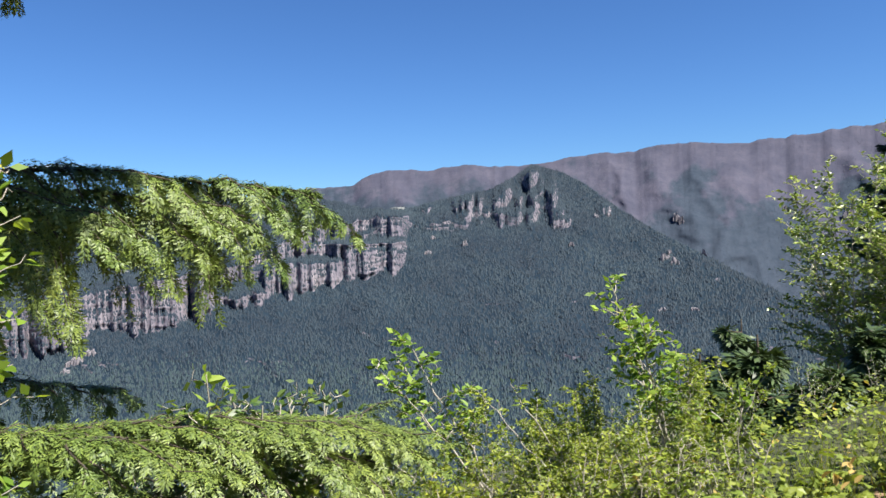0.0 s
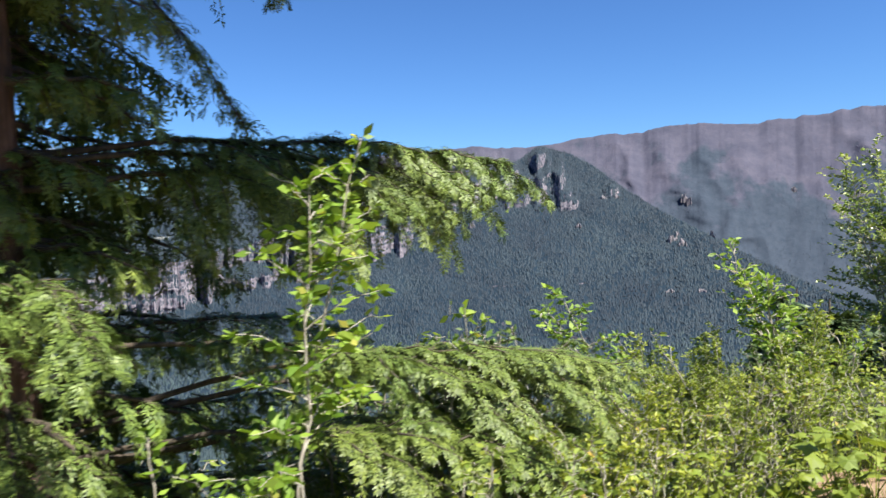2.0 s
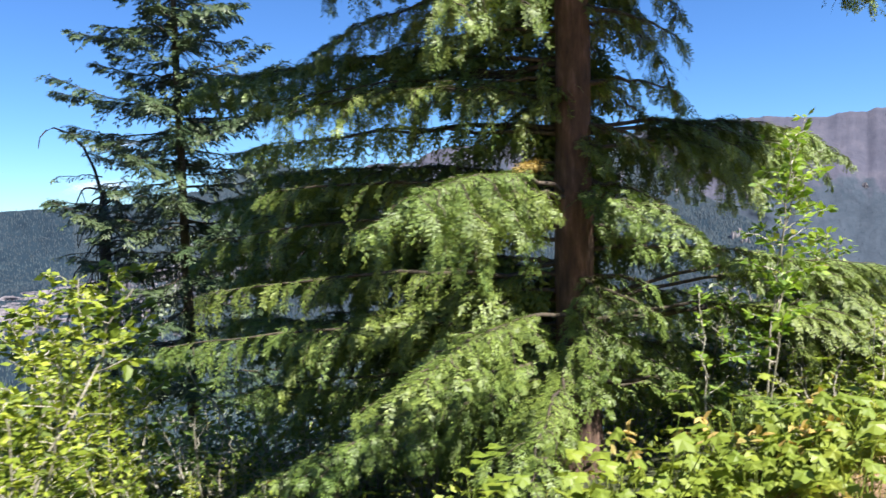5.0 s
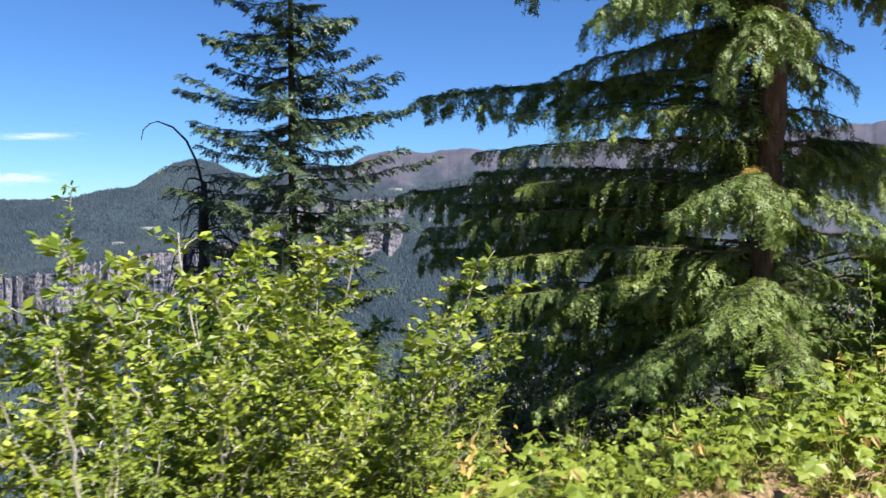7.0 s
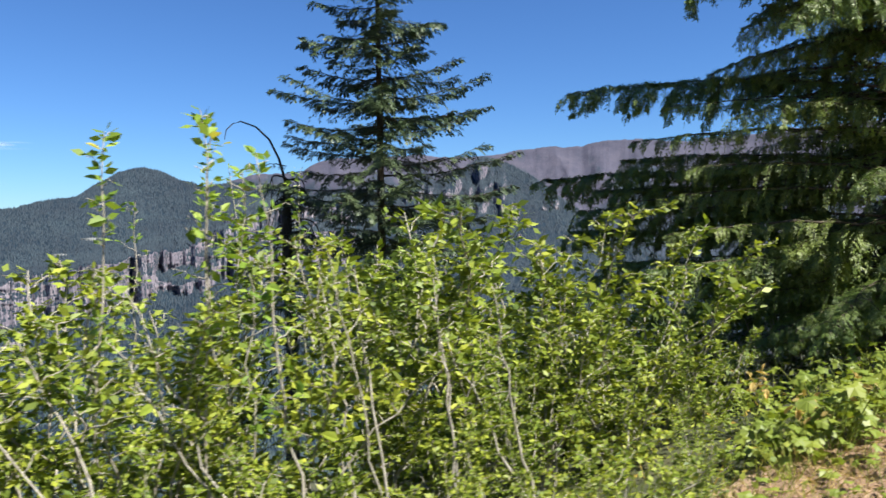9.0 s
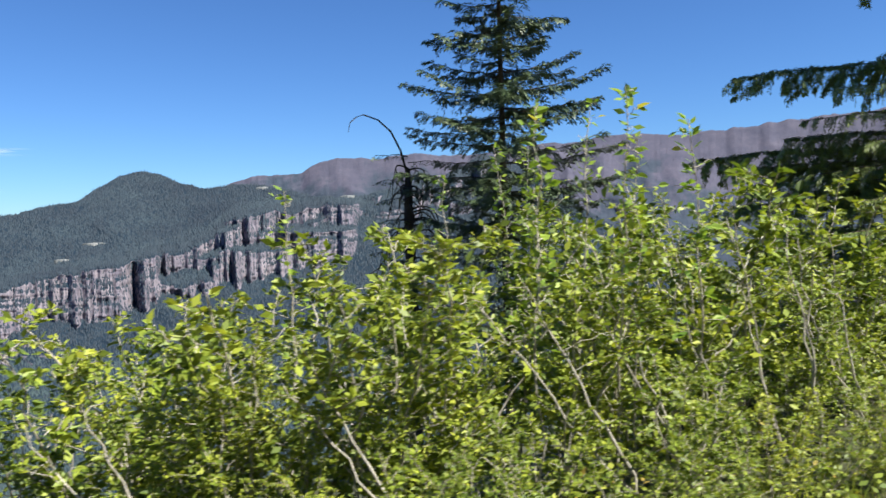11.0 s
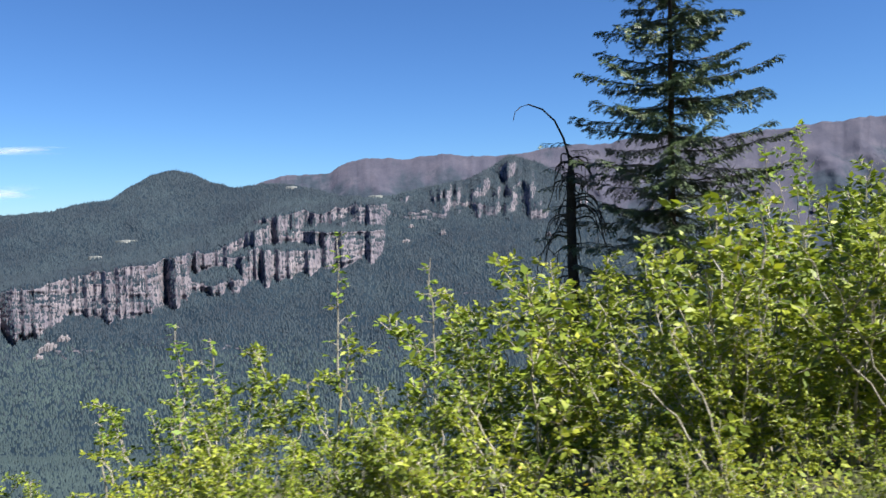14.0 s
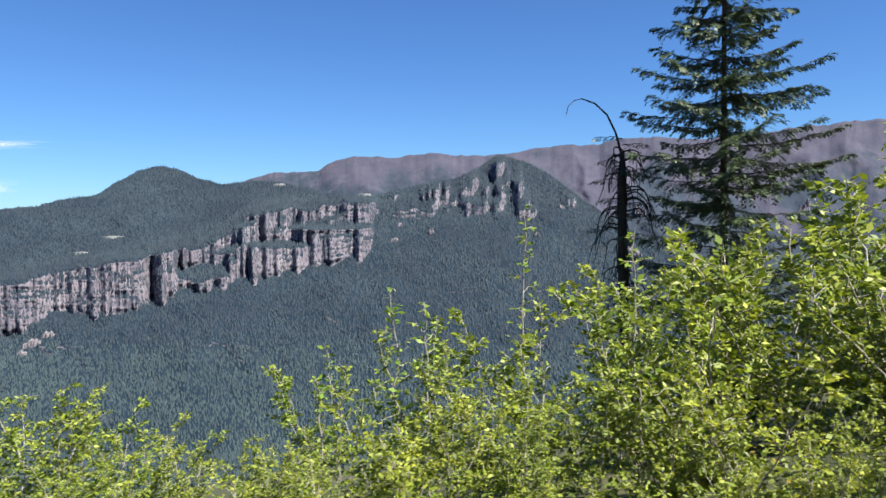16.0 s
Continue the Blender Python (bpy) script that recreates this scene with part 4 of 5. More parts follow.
                bough(tree, rng, root(z + (0.15 if d[0] > -0.3 else -0.05)), (*tip, z - (0.15 * r if d[0] > -0.3 else 0.0)), (0.08 if d[0] > -0.3 else 0.03) * r, 0.02, M_HEMLOCK, M_LIMB,
                      **{**low, "per_metre": 24, "reach": 0.5, "droop": 1.0, "stations": 13, "needle": 0.05, "needle_w": 0.018, "subs": 2, "twiglet": 0.06})
        z += 0.4 if z < 2 else 0.55
    # Dense inner twigs behind and beside the trunk.
    for k in range(64):
        zk = rng.uniform(-2.3, 2.6)
        ang = rng.uniform(0.42, 1.05) * np.pi
        r = rng.uniform(0.5, 1.7)
        bough(tree, rng, root(zk), (x + r * math.cos(ang), y + r * math.sin(ang), zk - 0.15 * r - rng.uniform(0, 0.2)), 0.05, 0.018, M_HEMLOCK, M_LIMB,
              **{**low, "per_metre": 26, "reach": 0.5, "droop": 1.1, "stations": 11, "needle": 0.052, "needle_w": 0.019, "subs": 2, "twiglet": 0.06})
    return tree


hemlock()


def spire(name, label, x, y, z0, top, width, material, seed, step=0.42, per=6, needle=0.075, rise=0.12, group="", known=(), gap=1.0, trunk_r=0.13, low_z=-99.0):
    """A narrow spruce or fir: whorls of level branches with upturned ends. width: pairs of height and branch length."""
    rng = np.random.default_rng(seed)
    tree = thing(name, label, "tree", group=group)
    zs = np.linspace(z0, top, 30)
    pts = np.stack([x + 0 * zs, y + 0 * zs, zs], -1)
    part("trunk", trunk_mesh("trunk", pts, np.interp(zs, [z0, top], [trunk_r, 0.01]), M_LIMB, rng, 9, 0.05), tree, "straight dark trunk")
    kw = dict(per_metre=18, reach=0.55, droop=0.5, stations=11, needle=needle, needle_w=needle * 0.34, subs=4, fan=0.9, start=0.06, plume=0.1, twiglet=0.11)
    for zk, dx, dy, dz, arch in known:
        bough(tree, rng, (x, y, zk), (x + dx, y + dy, zk + dz), arch, 0.025, material, M_LIMB, **kw)
    z, hs = max(z0 + 0.4, low_z), [w[0] for w in width]
    while z < top - 0.1:
        far = float(np.interp(z, hs, [w[1] for w in width]))
        turn = rng.uniform(0, 6.3)
        for k in range(per):
            ang = turn + 2 * np.pi * k / per + rng.normal(0, 0.2)
            r = far * rng.uniform(0.62, 1.08)
            up = rise * r * rng.uniform(-1.0, 2.0)
            lift = rng.uniform(-0.2, 0.2) * gap * step / 0.5
            bough(tree, rng, (x, y, z + lift), (x + r * math.cos(ang), y + r * math.sin(ang), z + lift + up), -0.07 * r, 0.018, material, M_LIMB,
                  **{**kw, "reach": 0.22 + 0.24 * min(r, 2.0)})
        z += step * rng.uniform(0.8, 1.2) * gap
    return tree


spire("spruce_tree", "dark green young spruce with level layered branches", -10.85, 10.06, -7.6, 8.6,
      [(-7, 2.5), (-1, 2.4), (0.5, 2.15), (2.2, 1.75), (4, 1.25), (8.6, 0.1)], M_SPRUCE, 31, step=0.5, per=6, low_z=-3.6,
      known=[(1.65, 2.25, -0.45, 0.4, -0.12), (1.3, 2.35, 1.0, 0.33, -0.12), (2.1, 1.7, 0.0, 0.4, -0.1), (2.8, 1.05, 0.0, 0.3, -0.06), (0.05, 2.9, 0.1, 0.45, -0.15), (-0.6, 2.8, -0.4, 0.4, -0.15),
             (1.6, -2.15, -0.45, 0.25, -0.12), (0.75, -2.1, 0.9, 0.27, -0.1), (0.5, -2.1, 0.3, 0.3, -0.12), (2.1, -1.65, 0.0, 0.3, -0.1), (0.9, 1.9, -0.9, 0.3, -0.1), (-0.2, -2.3, -0.5, 0.1, -0.1)])
FIRS = "conifers beyond the shrubs"
spire("fir_tree", "dark conifer standing beyond the willow thicket", 12.7, 26.2, -8.5, 3.4, [(-8, 2.6), (0, 1.7), (3.4, 0.05)], M_FIRSMALL, 33, low_z=-3.0, step=0.6, per=6, needle=0.2, group=FIRS, trunk_r=0.12)
for x, y, top, wide, seed in ((3.7, 14.2, -1.9, 1.5, 35), (2.9, 13.4, -2.65, 1.3, 36), (4.8, 13.0, -2.5, 1.7, 37), (5.4, 12.0, -2.9, 1.6, 38), (2.0, 10.2, -1.8, 1.1, 43), (2.75, 10.4, -1.6, 1.2, 44), (3.4, 9.9, -1.95, 1.3, 45), (4.2, 10.6, -1.7, 1.4, 46)):
    spire("fir_tree", "small dark conifer among the shrubs", x, y, float(ground_z(x, y)) - 0.1, top, [(-7, wide), (top - 1.6, wide * 0.75), (top, 0.05)], M_FIRSMALL, seed,
          low_z=-6.0, step=0.5, per=6, needle=0.16, group=FIRS, trunk_r=0.06)


def snag():
    """A dead conifer with a bowed leader and curled bare twigs."""
    rng = np.random.default_rng(41)
    x, y = -13.07, 10.95
    tree = thing("dead_tree", "dark dead conifer snag with a hooked bare top", "tree")
    zs = np.linspace(-7.2, 0.05, 26)
    pts = np.stack([x + 0.03 * np.sin(zs * 1.1), y + 0 * zs, zs], -1)
    part("trunk", trunk_mesh("trunk", pts, np.interp(zs, [-7.2, -1.5, -0.4, 0.05], [0.16, 0.12, 0.1, 0.05]), M_SNAG, rng, 9, 0.14), tree)
    hook = [(0.0, -0.15), (-0.1, 0.25), (-0.17, 0.52), (-0.38, 0.96), (-0.68, 1.25), (-1.02, 1.38), (-1.2, 1.33), (-1.35, 1.2), (-1.4, 0.98)]
    hp = np.array([(x + a, y, b) for a, b in hook])
    v, q = tubes([(hp, np.linspace(0.035, 0.008, len(hp)))], 6)
    part("leader", mesh_of("leader", v, q, M_SNAG, True), tree, "thin bowed dead leader")
    for k in range(64):
        z = rng.uniform(-3.6, 0.05) if k % 5 else rng.uniform(-5.5, -3)
        ang = rng.uniform(0, 6.3)
        r = rng.uniform(0.45, 1.15) * (1.1 if z < -0.8 else 0.8)
        s = np.linspace(0, 1, 9)
        out = r * (s - 0.25 * s * s)
        dz = 0.3 * r * np.sin(s * 2.2) - r * 1.0 * s ** 2.2
        p = np.stack([x + out * math.cos(ang) + 0.04 * np.sin(s * 9 + k), y + out * math.sin(ang), z + dz], -1)
        lines = [(p, np.linspace(0.024, 0.009, 9))]
        for j in (4, 6):
            e = p[j] + np.outer(np.linspace(0, 1, 4), rng.normal(0, 0.12, 3) + np.array([0, 0, -0.18]))
            lines.append((e, np.full(4, 0.009)))
        v, q = tubes(lines, 4)
        part("branch", mesh_of("branch", v, q, M_SNAG, True), tree)
    for z, dx, dy in ((0.35, -0.75, -0.4), (0.2, 0.7, 0.3), (-0.25, -0.7, -0.5), (-0.5, 0.8, -0.3), (-0.7, -0.75, 0.2), (-1.2, -0.7, -0.6), (-1.3, 0.8, 0.3), (-1.9, -0.9, -0.3), (-2.1, 0.9, -0.4)):
        bough(tree, rng, (x, y, z), (x + dx, y + dy, z - 0.02), 0.06, 0.014, M_SPRUCE, M_SNAG, per_metre=10, reach=0.22, droop=0.5, stations=7, needle=0.075, needle_w=0.025, subs=2)
    return tree


snag()

# ------------------------------------------------------------------ broadleaf shrubs


def shrub(name, label, category, seed, height, spread, stems, leaf, material, stem_material=None, branch_every=0.13, leaf_step=0.035, group="", bare=0.25, lean=(0, 0), bow=1.0, stem_r=0.011,
          branch_len=0.42, droop=0.15, clump=2):
    """A many-stemmed shrub or sapling: pale stems, side branches, ovate leaves in alternate rows."""
    rng = np.random.default_rng(seed)
    ob = thing(name, label, category, group=group)
    P, D, N, L, twigs = [], [], [], [], []
    for k in range(stems):
        ang = rng.uniform(0, 6.3)
        tilt = spread * rng.uniform(0.25, 1.0) if stems > 1 else 0.06 * height
        h = height * rng.uniform(0.72, 1.0) if k else height
        s = np.linspace(0, 1, 12)
        bend = rng.uniform(0.6, 1.5)
        p = np.stack([math.cos(ang) * tilt * s ** bend + lean[0] * s ** bow, math.sin(ang) * tilt * s ** bend + lean[1] * s ** bow, h * s * (1 - 0.05 * s)], -1)
        p[1:-1] += rng.normal(0, 0.012 * height ** 0.5, (10, 3))
        p[0] += (rng.uniform(-0.08, 0.08) * (stems > 1), rng.uniform(-0.08, 0.08) * (stems > 1), -0.08)
        lines = [(p, np.linspace(stem_r * rng.uniform(0.7, 1.2), 0.003, 12))]
        nb = int(h * (1 - bare) / branch_every)
        runs = [(p[8:], 1.0)]
        for b in range(nb):
            f = bare + (1 - bare) * (b + rng.uniform(0, 1)) / nb
            i = min(int(f * 11), 10)
            w = f * 11 - i
            o = p[i] * (1 - w) + p[i + 1] * w
            ba = rng.uniform(0, 6.3)
            bl = branch_len * height ** 0.4 * (1.15 - 0.85 * f) * rng.uniform(0.5, 1.25)
            u = np.linspace(0, 1, 6)[:, None]
            d = np.array([math.cos(ba), math.sin(ba), rng.uniform(0.35, 0.95)])
            bp = o + bl * (d / np.linalg.norm(d)) * u + np.array([0, 0, -1]) * droop * bl * u * u
            bp[1:] += rng.normal(0, 0.012, (5, 3))
            lines.append((bp, np.linspace(stem_r * 0.38, 0.002, 6)))
            runs.append((bp, bl))
        v, q = tubes(lines[:1], 5)
        part("stem", mesh_of("stem", v, q, stem_material or M_STEM, True), ob)
        twigs += lines[1:]
        for bp, bl in runs:
            ln = np.linalg.norm(np.diff(bp, axis=0), axis=1).sum()
            c = max(3, int(ln / leaf_step)) * clump
            f = np.sort(0.15 + 0.85 * rng.random(c)) * (len(bp) - 1)
            i = np.minimum(f.astype(int), len(bp) - 2)
            w = (f - i)[:, None]
            o = bp[i] * (1 - w) + bp[i + 1] * w
            t = unit(bp[i + 1] - bp[i])
            az = rng.uniform(0, 6.3, c)
            rad = np.stack([np.cos(az), np.sin(az), rng.normal(0.1, 0.35, c)], -1)
            P.append(o + rad * 0.012)
            D.append(unit(t * 0.45 + rad * 0.9 + np.array([0, 0, -1]) * rng.uniform(-0.15, 0.45, c)[:, None]))
            N.append(unit(np.array([0, 0, 1.0]) + rng.normal(0, 0.7, (c, 3))))
            L.append(leaf * rng.uniform(0.6, 1.2, c))
    v, q = tubes(twigs, 3)
    tagged(part("brushwood", mesh_of("brushwood", v, q, stem_material or M_STEM, True), ob), kind="stuff")
    P, D, N, L = (np.concatenate(k) for k in (P, D, N, L))
    some = rng.random(len(P)) < 0.2
    v, q = leaves(P[some], D[some], N[some], L[some], L[some] * 0.56, 0.22, True)
    v2, q2 = leaves(P[~some], D[~some], N[~some], L[~some], L[~some] * 0.52)
    part("foliage", mesh_of("foliage", np.concatenate([v, v2]), np.concatenate([q, q2 + len(v)]), material), ob)
    return ob


ALDERS = "alder shrubs along the trail"
ALDER_LABEL = "leafy green alder shrub with thin pale stems"
kinds = [shrub("alder_shrub", ALDER_LABEL, "shrub", 50 + k, h, sp, st, 0.057, M_ALDER, group=ALDERS, lean=ln, bare=br, branch_every=0.09, leaf_step=0.022, clump=2, stem_r=0.0085)
         for k, (h, sp, st, ln, br) in enumerate([(1.75, 0.75, 5, (0.15, 0), 0.16), (1.5, 0.8, 6, (-0.2, 0.1), 0.1), (2.0, 0.6, 4, (0.25, 0.1), 0.2), (1.3, 0.85, 6, (0, -0.1), 0.06)])]
KIND_H = (1.75, 1.5, 2.0, 1.3)
rng = np.random.default_rng(70)
used = set()


def stand(family, which, x, y, size):
    first = (id(family), which) in used
    k = size / family[which].scale[0] if first else size
    m = pose(x, y, float(ground_z(x, y)) - 0.05, 0, 0, rng.uniform(0, 360)) @ Matrix.Diagonal((k, k, k, 1))
    if first:
        return copy_thing(family[which], m)
    used.add((id(family), which))
    family[which].matrix_basis = m
    return family[which]


# Shrubs whose tops stand out: place and height of the top.
for k, (x, y, top) in enumerate([(-17.4, -1.9, -2.4), (-17.0, -2.5, -2.4), (-16.3, -2.0, -2.2), (-15.5, -0.9, -1.95), (-14.8, -1.0, -1.7), (-14.4, -0.6, -1.75), (-14.25, -0.15, -1.7), (-13.95, -1.0, -1.6), (-14.9, 0.5, -2.0),
                                 (-13.3, -1.6, -1.25), (-12.5, -1.7, -1.15), (-13.4, -2.1, -1.75), (-11.9, -1.0, -1.1), (-11.2, -1.2, -1.25), (-10.6, -0.6, -1.25), (-10.1, -0.2, -0.9), (-9.4, 0.3, -1.1),
                                 (-9.0, 1.4, -0.65), (-8.4, 1.2, -0.7), (-7.8, 1.3, -0.85), (-7.3, 1.3, -1.05), (-11.4, 0.6, -0.8), (-12.4, 0.4, -1.1), (-13.4, 0.6, -1.5), (-9.9, 1.8, -0.9), (-18.3, -0.6, -2.85), (-19.9, -2.8, -2.65), (-19.3, -2.9, -2.95), (-18.8, -3.0, -3.0), (-18.3, -3.1, -3.0), (-20.4, -2.4, -2.85), (-18.7, -2.2, -3.2), (-19.6, -1.9, -3.25), (-17.8, -3.6, -2.8), (-17.2, -3.5, -2.7), (-16.6, -3.3, -2.65), (-16.1, -3.1, -2.6), (-15.6, -3.0, -2.5), (-16.9, -2.9, -2.6), (-17.5, -2.9, -2.7),
                                 (-8.6, 0.2, -1.3), (-8.7, 4.3, -1.0), (-9.5, 5.0, -0.95), (-8.0, 3.6, -1.7), (-10.2, 4.2, -1.2), (-7.4, 3.0, -2.2), (-6.7, 2.4, -2.35), (-20.6, -1.4, -3.15), (-21.6, -1.0, -3.1)]):
    which = (0, 2, 1, 0, 3)[k % 5]
    stand(kinds, which, x, y, (top - float(ground_z(x, y))) / KIND_H[which] * 1.04)
# Lower growth in front of them and down the slope behind.
for row, (d0, d1, n, x0, x1, tall) in enumerate([(0.0, 0.8, 36, -22.0, -7.6, 0.9), (1.0, 2.2, 22, -22.5, -7.0, 1.3), (3.6, 6.5, 11, -24, -7.5, 1.6)]):
    for k in range(n):
        x = x0 + (x1 - x0) * (k + rng.uniform(0.1, 0.9)) / n
        y = float(edge_y(x)) + rng.uniform(d0, d1)
        which = (1, 3, 1, 0)[int(rng.integers(0, 4))]
        h = tall * rng.uniform(0.75, 1.15) * float(np.interp(x, [-21, -18, -15, -12], [0.4, 0.62, 0.85, 1.0]))
        stand(kinds, which, x, y, h / KIND_H[which])

# Single saplings that stand out.
def sapling(x, y, top, seed, leaf=0.075, material=None, lean=(0.0, 0.0), stems=1, spread=0.1, bare=0.35, label="slender young alder sapling with broad light green leaves", **kw):
    z = float(ground_z(x, y))
    ob = shrub("sapling", label, "sapling", seed, top - z, spread, stems, leaf, material or M_YOUNG, lean=lean, bare=bare, group="saplings below the trail", **kw)
    ob.matrix_basis = pose(x, y, z - 0.05)
    return ob


FRONT_SAPLING = "slender young alder sapling in front of the hemlock boughs"
sapling(-2.45, 3.22, 0.12, 101, 0.08, lean=(0.03, 0.03), bare=0.28, leaf_step=0.036, stem_r=0.012, branch_len=0.5, branch_every=0.055, label=FRONT_SAPLING)
sapling(-2.42, 3.24, 0.31, 145, 0.072, lean=(0.45, 0.32), bow=1.7, bare=0.45, leaf_step=0.045, stem_r=0.009, branch_len=0.36, branch_every=0.08, label=FRONT_SAPLING)
sapling(0.95, 6.7, -0.5, 102, 0.072, lean=(-0.6, 0.0), stems=4, spread=0.45, bare=0.35, leaf_step=0.034, stem_r=0.015, branch_every=0.08)
sapling(-0.2, 6.2, -0.78, 103, 0.072, lean=(-0.85, 0.0), stems=3, spread=0.4, bare=0.4, leaf_step=0.036, stem_r=0.015, branch_every=0.085)
sapling(1.05, 6.95, -1.05, 108, 0.068, lean=(-0.15, 0.0), stems=2, spread=0.2, bare=0.35, leaf_step=0.035, branch_every=0.09)
sapling(1.35, 6.5, -1.3, 109, 0.07, lean=(0.05, 0.0), bare=0.35, leaf_step=0.045)
sapling(-1.9, 4.3, -0.65, 110, 0.075, lean=(0.1, 0.0), bare=0.5, leaf_step=0.05)
sapling(-2.9, 2.9, -1.0, 111, 0.07, lean=(-0.1, 0.0), bare=0.4, leaf_step=0.05)
# Thin spires that rise out of the thicket: place, height of the top, size of the leaf.
for x, y, top, leaf, seed in ((-10.8, -1.32, 0.0, 0.105, 104), (-10.15, -1.55, -0.3, 0.095, 105), (-11.4, -1.5, -0.12, 0.105, 112), (-11.15, -0.95, -0.05, 0.075, 127), (-13.1, -1.6, -0.7, 0.065, 128),
                              (-16.53, -1.57, -1.32, 0.07, 106), (-15.59, -2.11, -1.48, 0.07, 107), (-17.43, -2.29, -1.95, 0.07, 129), (-17.25, -2.15, -2.05, 0.07, 137), (-18.34, -0.1, -2.75, 0.07, 138),
                              (-18.1, -2.3, -2.7, 0.065, 139), (-10.6, -1.0, -0.35, 0.08, 141), (-11.2, 1.45, -0.08, 0.09, 143), (-11.04, 2.9, 0.0, 0.09, 144), (-12.2, 0.6, -0.45, 0.065, 142)):
    sapling(x, y, top, seed, leaf, lean=(0.1 * math.sin(seed), 0.0), bare=0.38, leaf_step=0.045, branch_len=0.22, branch_every=0.1, clump=1)

for x, y, top, lx, seed in ((-10.75, -2.1, -1.35, -0.9, 113), (-10.3, -1.7, -1.1, -0.8, 114), (-9.6, -1.4, -0.9, -0.35, 115), (-9.2, -1.2, -1.0, -0.3, 116), (-12.2, -2.4, -1.7, -0.8, 117), (-13.6, -2.7, -2.0, -0.7, 118),
                            (-8.7, -0.9, -1.2, -0.5, 119), (-9.9, -0.9, -0.8, -0.4, 123), (-15.0, -2.8, -2.2, -0.5, 124), (0.3, 6.4, -1.2, -0.7, 125), (1.6, 6.9, -1.2, -0.5, 126)):
    sapling(x, y, top, seed, 0.055, M_ALDER, lean=(lx, 0.1), stems=2, spread=0.25, bare=0.6, leaf_step=0.045, stem_r=0.0115, label="leaning pale alder stems, bare below and leafy at the tips")

# The right-hand thicket and the shrubs under the hemlock.
w = shrub("willow_thicket", "large dense willow thicket with small green leaves, brightened in colour as if sunlit", "shrub", 120, 4.4, 1.5, 10, 0.09, M_WILLOW_LIT, M_STEM, branch_every=0.09, leaf_step=0.048, bare=0.06, branch_len=0.7, group="willow thickets", stem_r=0.02)
w.matrix_basis = pose(6.4, 16.0, float(ground_z(6.4, 16.0)) - 0.1) @ Matrix.Diagonal((1.1, 1.1, 1.1, 1))
copy_thing(w, pose(9.2, 16.4, float(ground_z(9.2, 16.4)) + 0.2, 0, 0, 140) @ Matrix.Diagonal((1.15, 1.15, 1.15, 1)))
copy_thing(w, pose(8.0, 14.0, float(ground_z(8.0, 14.0)) + 0.1, 0, 0, 250) @ Matrix.Diagonal((0.85, 0.85, 0.85, 1)))

mix_kinds = [shrub("shrub", "mixed yellow-green shrub with thin twigs", "shrub", 130 + k, h, sp, st, 0.06, M_HERB, group="mixed shrubs on the slope", lean=ln, bare=0.08, branch_every=0.11, leaf_step=0.08)
             for k, (h, sp, st, ln) in enumerate([(1.2, 0.7, 6, (0, 0)), (0.95, 0.75, 7, (0.1, 0))])]
for k, (x, y, h) in enumerate([(-6.8, 3.5, 0.9), (-6.2, 4.3, 1.0), (-7.4, 4.8, 1.2), (-5.6, 4.7, 1.1), (-5.0, 5.1, 1.2), (-4.2, 4.9, 1.1), (-3.2, 5.0, 1.2), (-2.3, 5.2, 1.3), (-6.0, 5.6, 1.4), (-7.8, 5.8, 1.5), (-5.9, 2.2, 0.6),
                              (-2.2, 2.8, 0.75), (-1.7, 3.2, 0.85), (-1.2, 3.6, 0.85), (-0.8, 4.0, 0.8), (-1.9, 3.6, 0.9), (-0.4, 4.5, 0.75), (-1.4, 4.2, 0.9), (0.0, 5.0, 0.75),
                              (-1.4, 5.9, 1.3), (-8.3, 6.4, 1.6), (-6.6, 2.9, 0.7), (-3.4, 4.1, 0.8), (-2.6, 4.4, 0.9)]):
    stand(mix_kinds, k % 2, x, y, h)
for k in range(16):
    x, y = -9.6 + 0.29 * k + rng.uniform(-0.15, 0.15), rng.uniform(4.9, 7.6)
    stand(mix_kinds, k % 2, x, y, rng.uniform(1.5, 2.0))
shaded_kinds = [shrub("shrub", "dull green willow shrub in the thicket, darkened in colour for shade", "shrub", 136, 1.2, 0.7, 6, 0.06, M_WILLOW_SHADED, group="mixed shrubs on the slope", bare=0.08, branch_every=0.1, leaf_step=0.055)]
for k in range(16):
    x = -3.4 + 0.13 * k
    stand(shaded_kinds, 0, x, rng.uniform(4.6, 6.6), rng.uniform(1.15, 1.5))
for k in range(18):
    x = -8.3 + 0.23 * k
    stand(shaded_kinds, 0, x, rng.uniform(3.6, 6.2), rng.uniform(1.1, 1.5))
for k in range(20):
    x = rng.uniform(-1.3, 1.6)
    y = float(edge_y(x)) + rng.uniform(0.5, 3.6)
    stand(kinds, (0, 2, 1)[k % 3], x, y, rng.uniform(0.4, 0.62))
for k in range(12):
    x = rng.uniform(-1.0, 1.2)
    stand(mix_kinds, k % 2, x, float(edge_y(x)) + rng.uniform(0.3, 2.2), rng.uniform(0.5, 0.7))
for k in range(36):
    x = rng.uniform(-3.2, 7.5)
    y = float(edge_y(x)) + rng.uniform(1.7, 5.4)
    stand(shaded_kinds if x > 0.6 else kinds, 0 if x > 0.6 else k % 3, x, y, rng.uniform(0.75, 1.3) * (0.6 if x > 2.0 else (0.66 if x > 0.6 else 0.5)))

# ------------------------------------------------------------------ thimbleberry along the edge


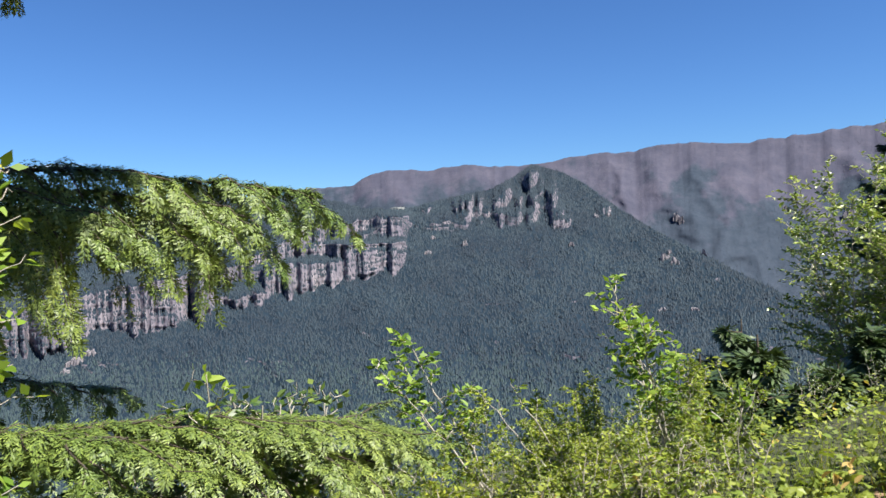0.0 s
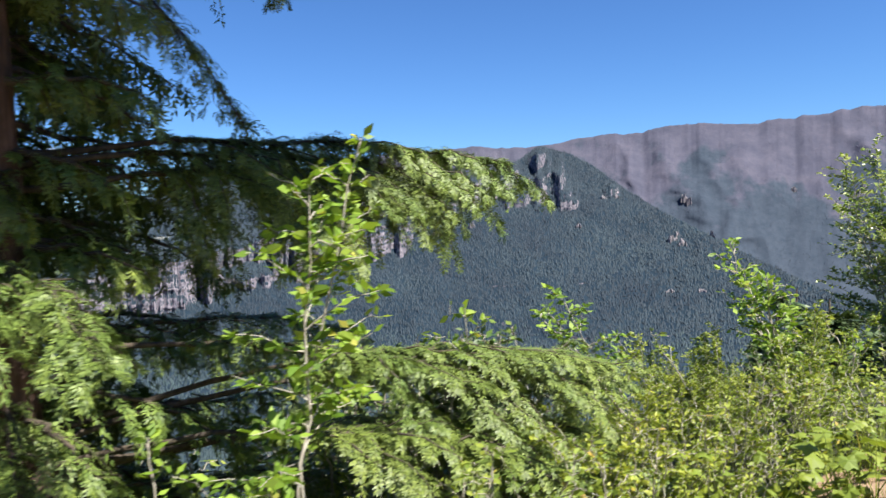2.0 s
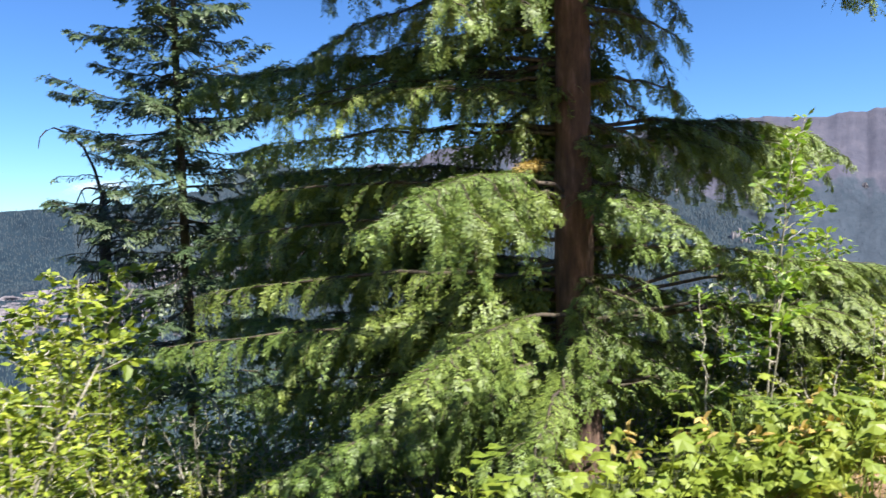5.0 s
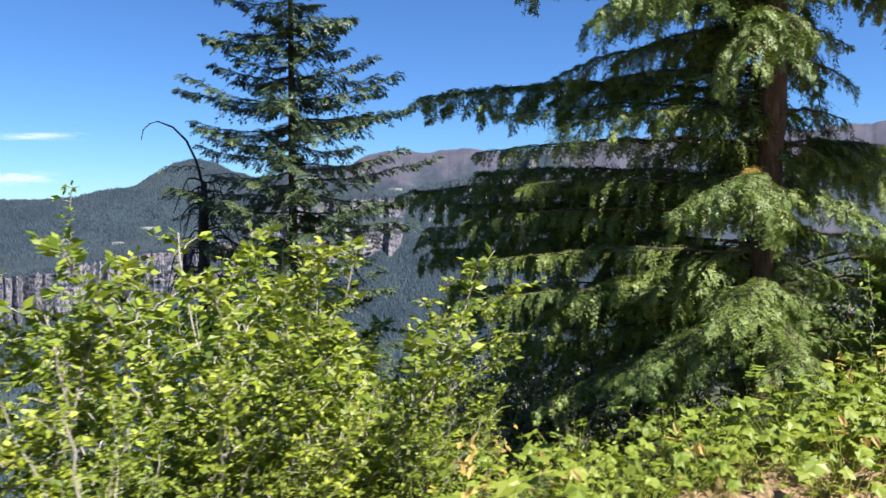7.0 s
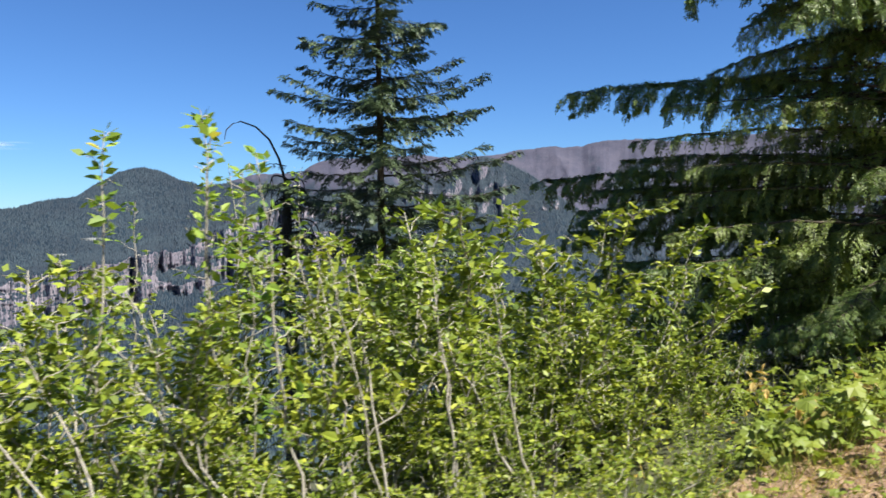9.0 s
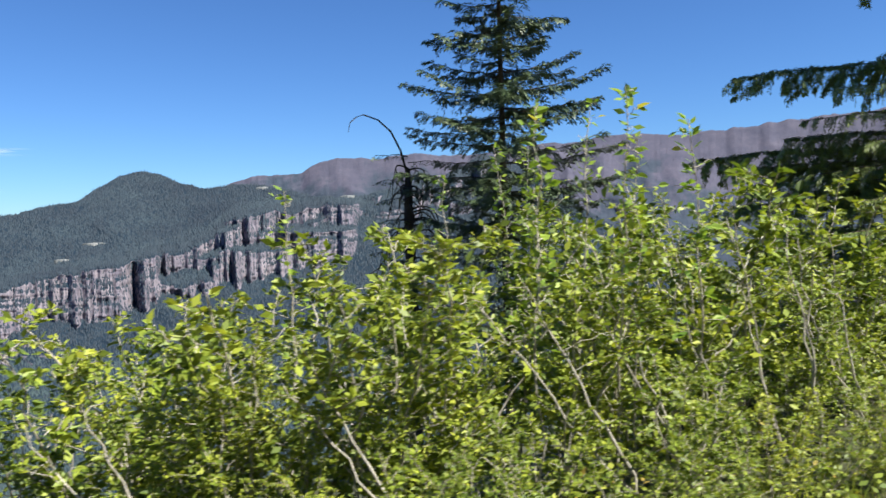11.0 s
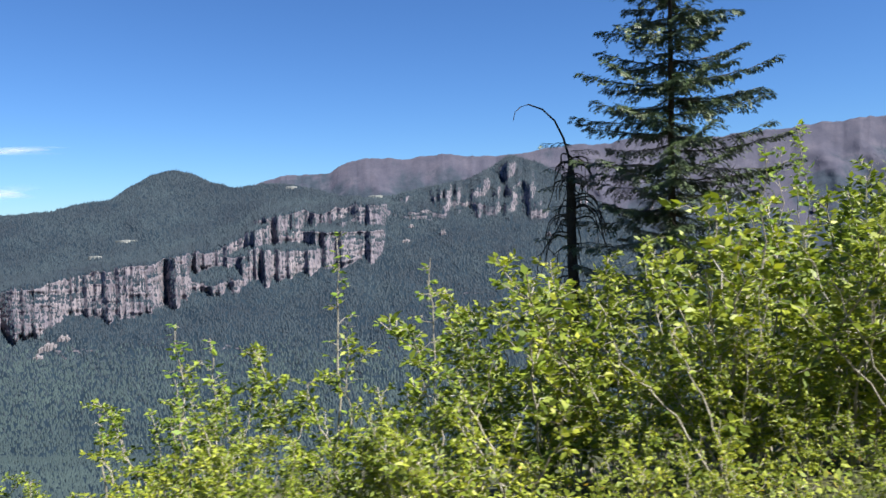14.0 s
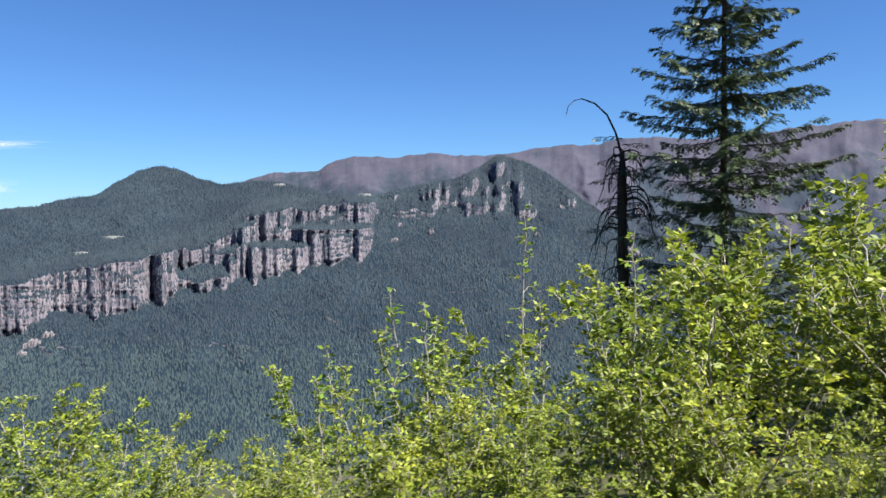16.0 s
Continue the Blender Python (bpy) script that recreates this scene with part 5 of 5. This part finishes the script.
def berry_leaf_mesh(seed, size):
    """A five-lobed leaf, cupped, with its stalk end at the origin and its face up."""
    rng = np.random.default_rng(seed)
    ang = np.radians([-150, -118, -100, -62, -40, -22, 0, 22, 40, 62, 100, 118, 150])
    r = np.array([0.5, 0.82, 0.62, 0.98, 0.7, 0.85, 1.15, 0.85, 0.7, 0.98, 0.62, 0.82, 0.5]) * size * 0.5 * rng.uniform(0.92, 1.08, 13)
    rim = np.stack([np.cos(ang) * r + size * 0.22, np.sin(ang) * r, 0.16 * size * np.cos(3 * ang) * 0.4 - 0.9 * r * r / size * 0.5], -1)
    mid = np.array([[size * 0.22, 0, 0.0]])
    v = np.concatenate([[[0, 0, -0.01]], mid, rim])
    f = [(1, 2 + k, 3 + k) for k in range(12)] + [(1, 14, 0), (1, 0, 2)]
    return mesh_of("leaf", v, f, M_BERRY)


def dry_leaf_mesh():
    """A curled dry leaf."""
    v = np.array([[0, 0, 0], [0.03, 0.022, 0.012], [0.075, 0.016, 0.02], [0.1, 0, 0.006], [0.075, -0.016, 0.022], [0.03, -0.022, 0.01]])
    return mesh_of("dry_leaf", v, [(0, 3, 2, 1), (0, 5, 4, 3)], M_DRY)


DRY_LEAF = dry_leaf_mesh()
BERRY_LEAVES = [berry_leaf_mesh(140 + k, s) for k, s in enumerate((0.145, 0.12, 0.17))]


def berry_plant(seed, height, count, dry=0):
    rng = np.random.default_rng(seed)
    ob = thing("thimbleberry_plant", "low thimbleberry plant with broad lobed bright green leaves", "plant", group="thimbleberry plants beside the trail")
    lines = []
    for k in range(count):
        ang = rng.uniform(0, 6.3)
        h = height * rng.uniform(0.35, 1.0)
        r = rng.uniform(0.08, 0.36)
        tip = np.array([math.cos(ang) * r, math.sin(ang) * r, h])
        s = np.linspace(0, 1, 5)[:, None]
        lines.append((tip * s * np.array([1, 1, 1.0]) + np.array([0, 0, 0.1]) * h * s * (1 - s) * 2, np.linspace(0.005, 0.002, 5)))
        lf = part("leaf", BERRY_LEAVES[int(rng.integers(0, 3))], ob)
        lf.matrix_basis = pose(*tip, rng.normal(0, 18), rng.uniform(-5, 35), math.degrees(ang) + rng.normal(0, 30))
    for k in range(dry):
        ang, r = rng.uniform(0, 6.3), rng.uniform(0.0, 0.16)
        lf = part("dry_leaf", DRY_LEAF, ob, "curled dry tan leaf")
        lf.matrix_basis = pose(0.1 + math.cos(ang) * r, math.sin(ang) * r, height * rng.uniform(0.75, 1.15), rng.normal(0, 40), rng.normal(0, 40), rng.uniform(0, 360))
    v, q = tubes(lines, 4)
    part("stem", mesh_of("stem", v, q, M_HERB, True), ob)
    return ob


berries = [berry_plant(150 + k, h, c, dr) for k, (h, c, dr) in enumerate([(0.5, 13, 0), (0.36, 11, 0), (0.62, 15, 0), (0.45, 10, 9)])]
tagged(berries[3], "low thimbleberry plant with lobed leaves, some dry and tan")
for k in range(120):
    x = rng.uniform(-7.2, 2.6)
    y = float(edge_y(x)) - 0.15 + abs(rng.normal(0, 0.9 if x < -1 else 0.4))
    if not 0.1 < x < 1.5 or k % 2:
        stand(berries, 3 if k % 11 == 5 else k % 3, x, y, rng.uniform(0.75, 1.15) * (1.0 if x < -1 else 0.75))
for k in range(24):
    x = rng.uniform(-8.0, -4.8)
    stand(berries, k % 3, x, float(edge_y(x)) - rng.uniform(0.1, 1.0), rng.uniform(0.4, 0.7))
for k in range(84):
    x = rng.uniform(-4.6, 0.6)
    y = float(edge_y(x)) + rng.uniform(-0.75, 0.5)
    stand(berries, 3 if k % 13 == 5 else k % 3, x, y, rng.uniform(0.7, 1.05))


def undergrowth():
    """Low herbs and grass blades over the slope near the trail, too many to count."""
    rng = np.random.default_rng(160)
    c = 26000
    x = rng.uniform(-24, 9, c)
    y = edge_y(x) + rng.gamma(1.6, 1.3, c) + 0.05
    h = np.abs(rng.normal(0.12, 0.13, c))
    p = np.stack([x, y, ground_z(x, y) + h], -1)
    d = np.stack([rng.normal(0, 1, c), rng.normal(0, 1, c), rng.uniform(0, 0.8, c)], -1)
    L = rng.uniform(0.03, 0.075, c)
    v, q = leaves(p, d, unit(np.array([0, 0, 1.0]) + rng.normal(0, 0.4, (c, 3))), L, L * 0.6)
    tagged(new("undergrowth", mesh_of("undergrowth", v, q, M_HERB)), "low green herbs and seedlings covering the slope", "undergrowth", kind="stuff")
    g = 9000
    x = rng.uniform(-24, 9, g)
    y = edge_y(x) + rng.normal(0.35, 0.5, g)
    p = np.stack([x, y, ground_z(x, y)], -1)
    d = np.stack([rng.normal(0, 0.35, g), rng.normal(0, 0.35, g), np.ones(g)], -1)
    L = rng.uniform(0.12, 0.38, g)
    v, q = leaves(p, d, rng.normal(0, 1, (g, 3)), L, np.full(g, 0.006))
    tagged(new("grass", mesh_of("grass", v, q, M_HERB)), "thin grass blades along the trail edge", "grass", kind="stuff")
    g = 5200
    x = rng.uniform(-9.5, -1.0, g)
    y = edge_y(x) + rng.normal(-0.15, 0.4, g)
    p = np.stack([x, y, ground_z(x, y) + 0.04], -1)
    d = np.stack([rng.normal(0, 0.9, g), rng.normal(0, 0.9, g), rng.uniform(0.1, 1, g)], -1)
    L = rng.uniform(0.06, 0.24, g)
    v, q = leaves(p, d, rng.normal(0, 1, (g, 3)), L, np.full(g, 0.005))
    tagged(new("grass", mesh_of("grass", v, q, M_DRY)), "dry tan grass blades on the trail edge", "grass", kind="stuff")


undergrowth()
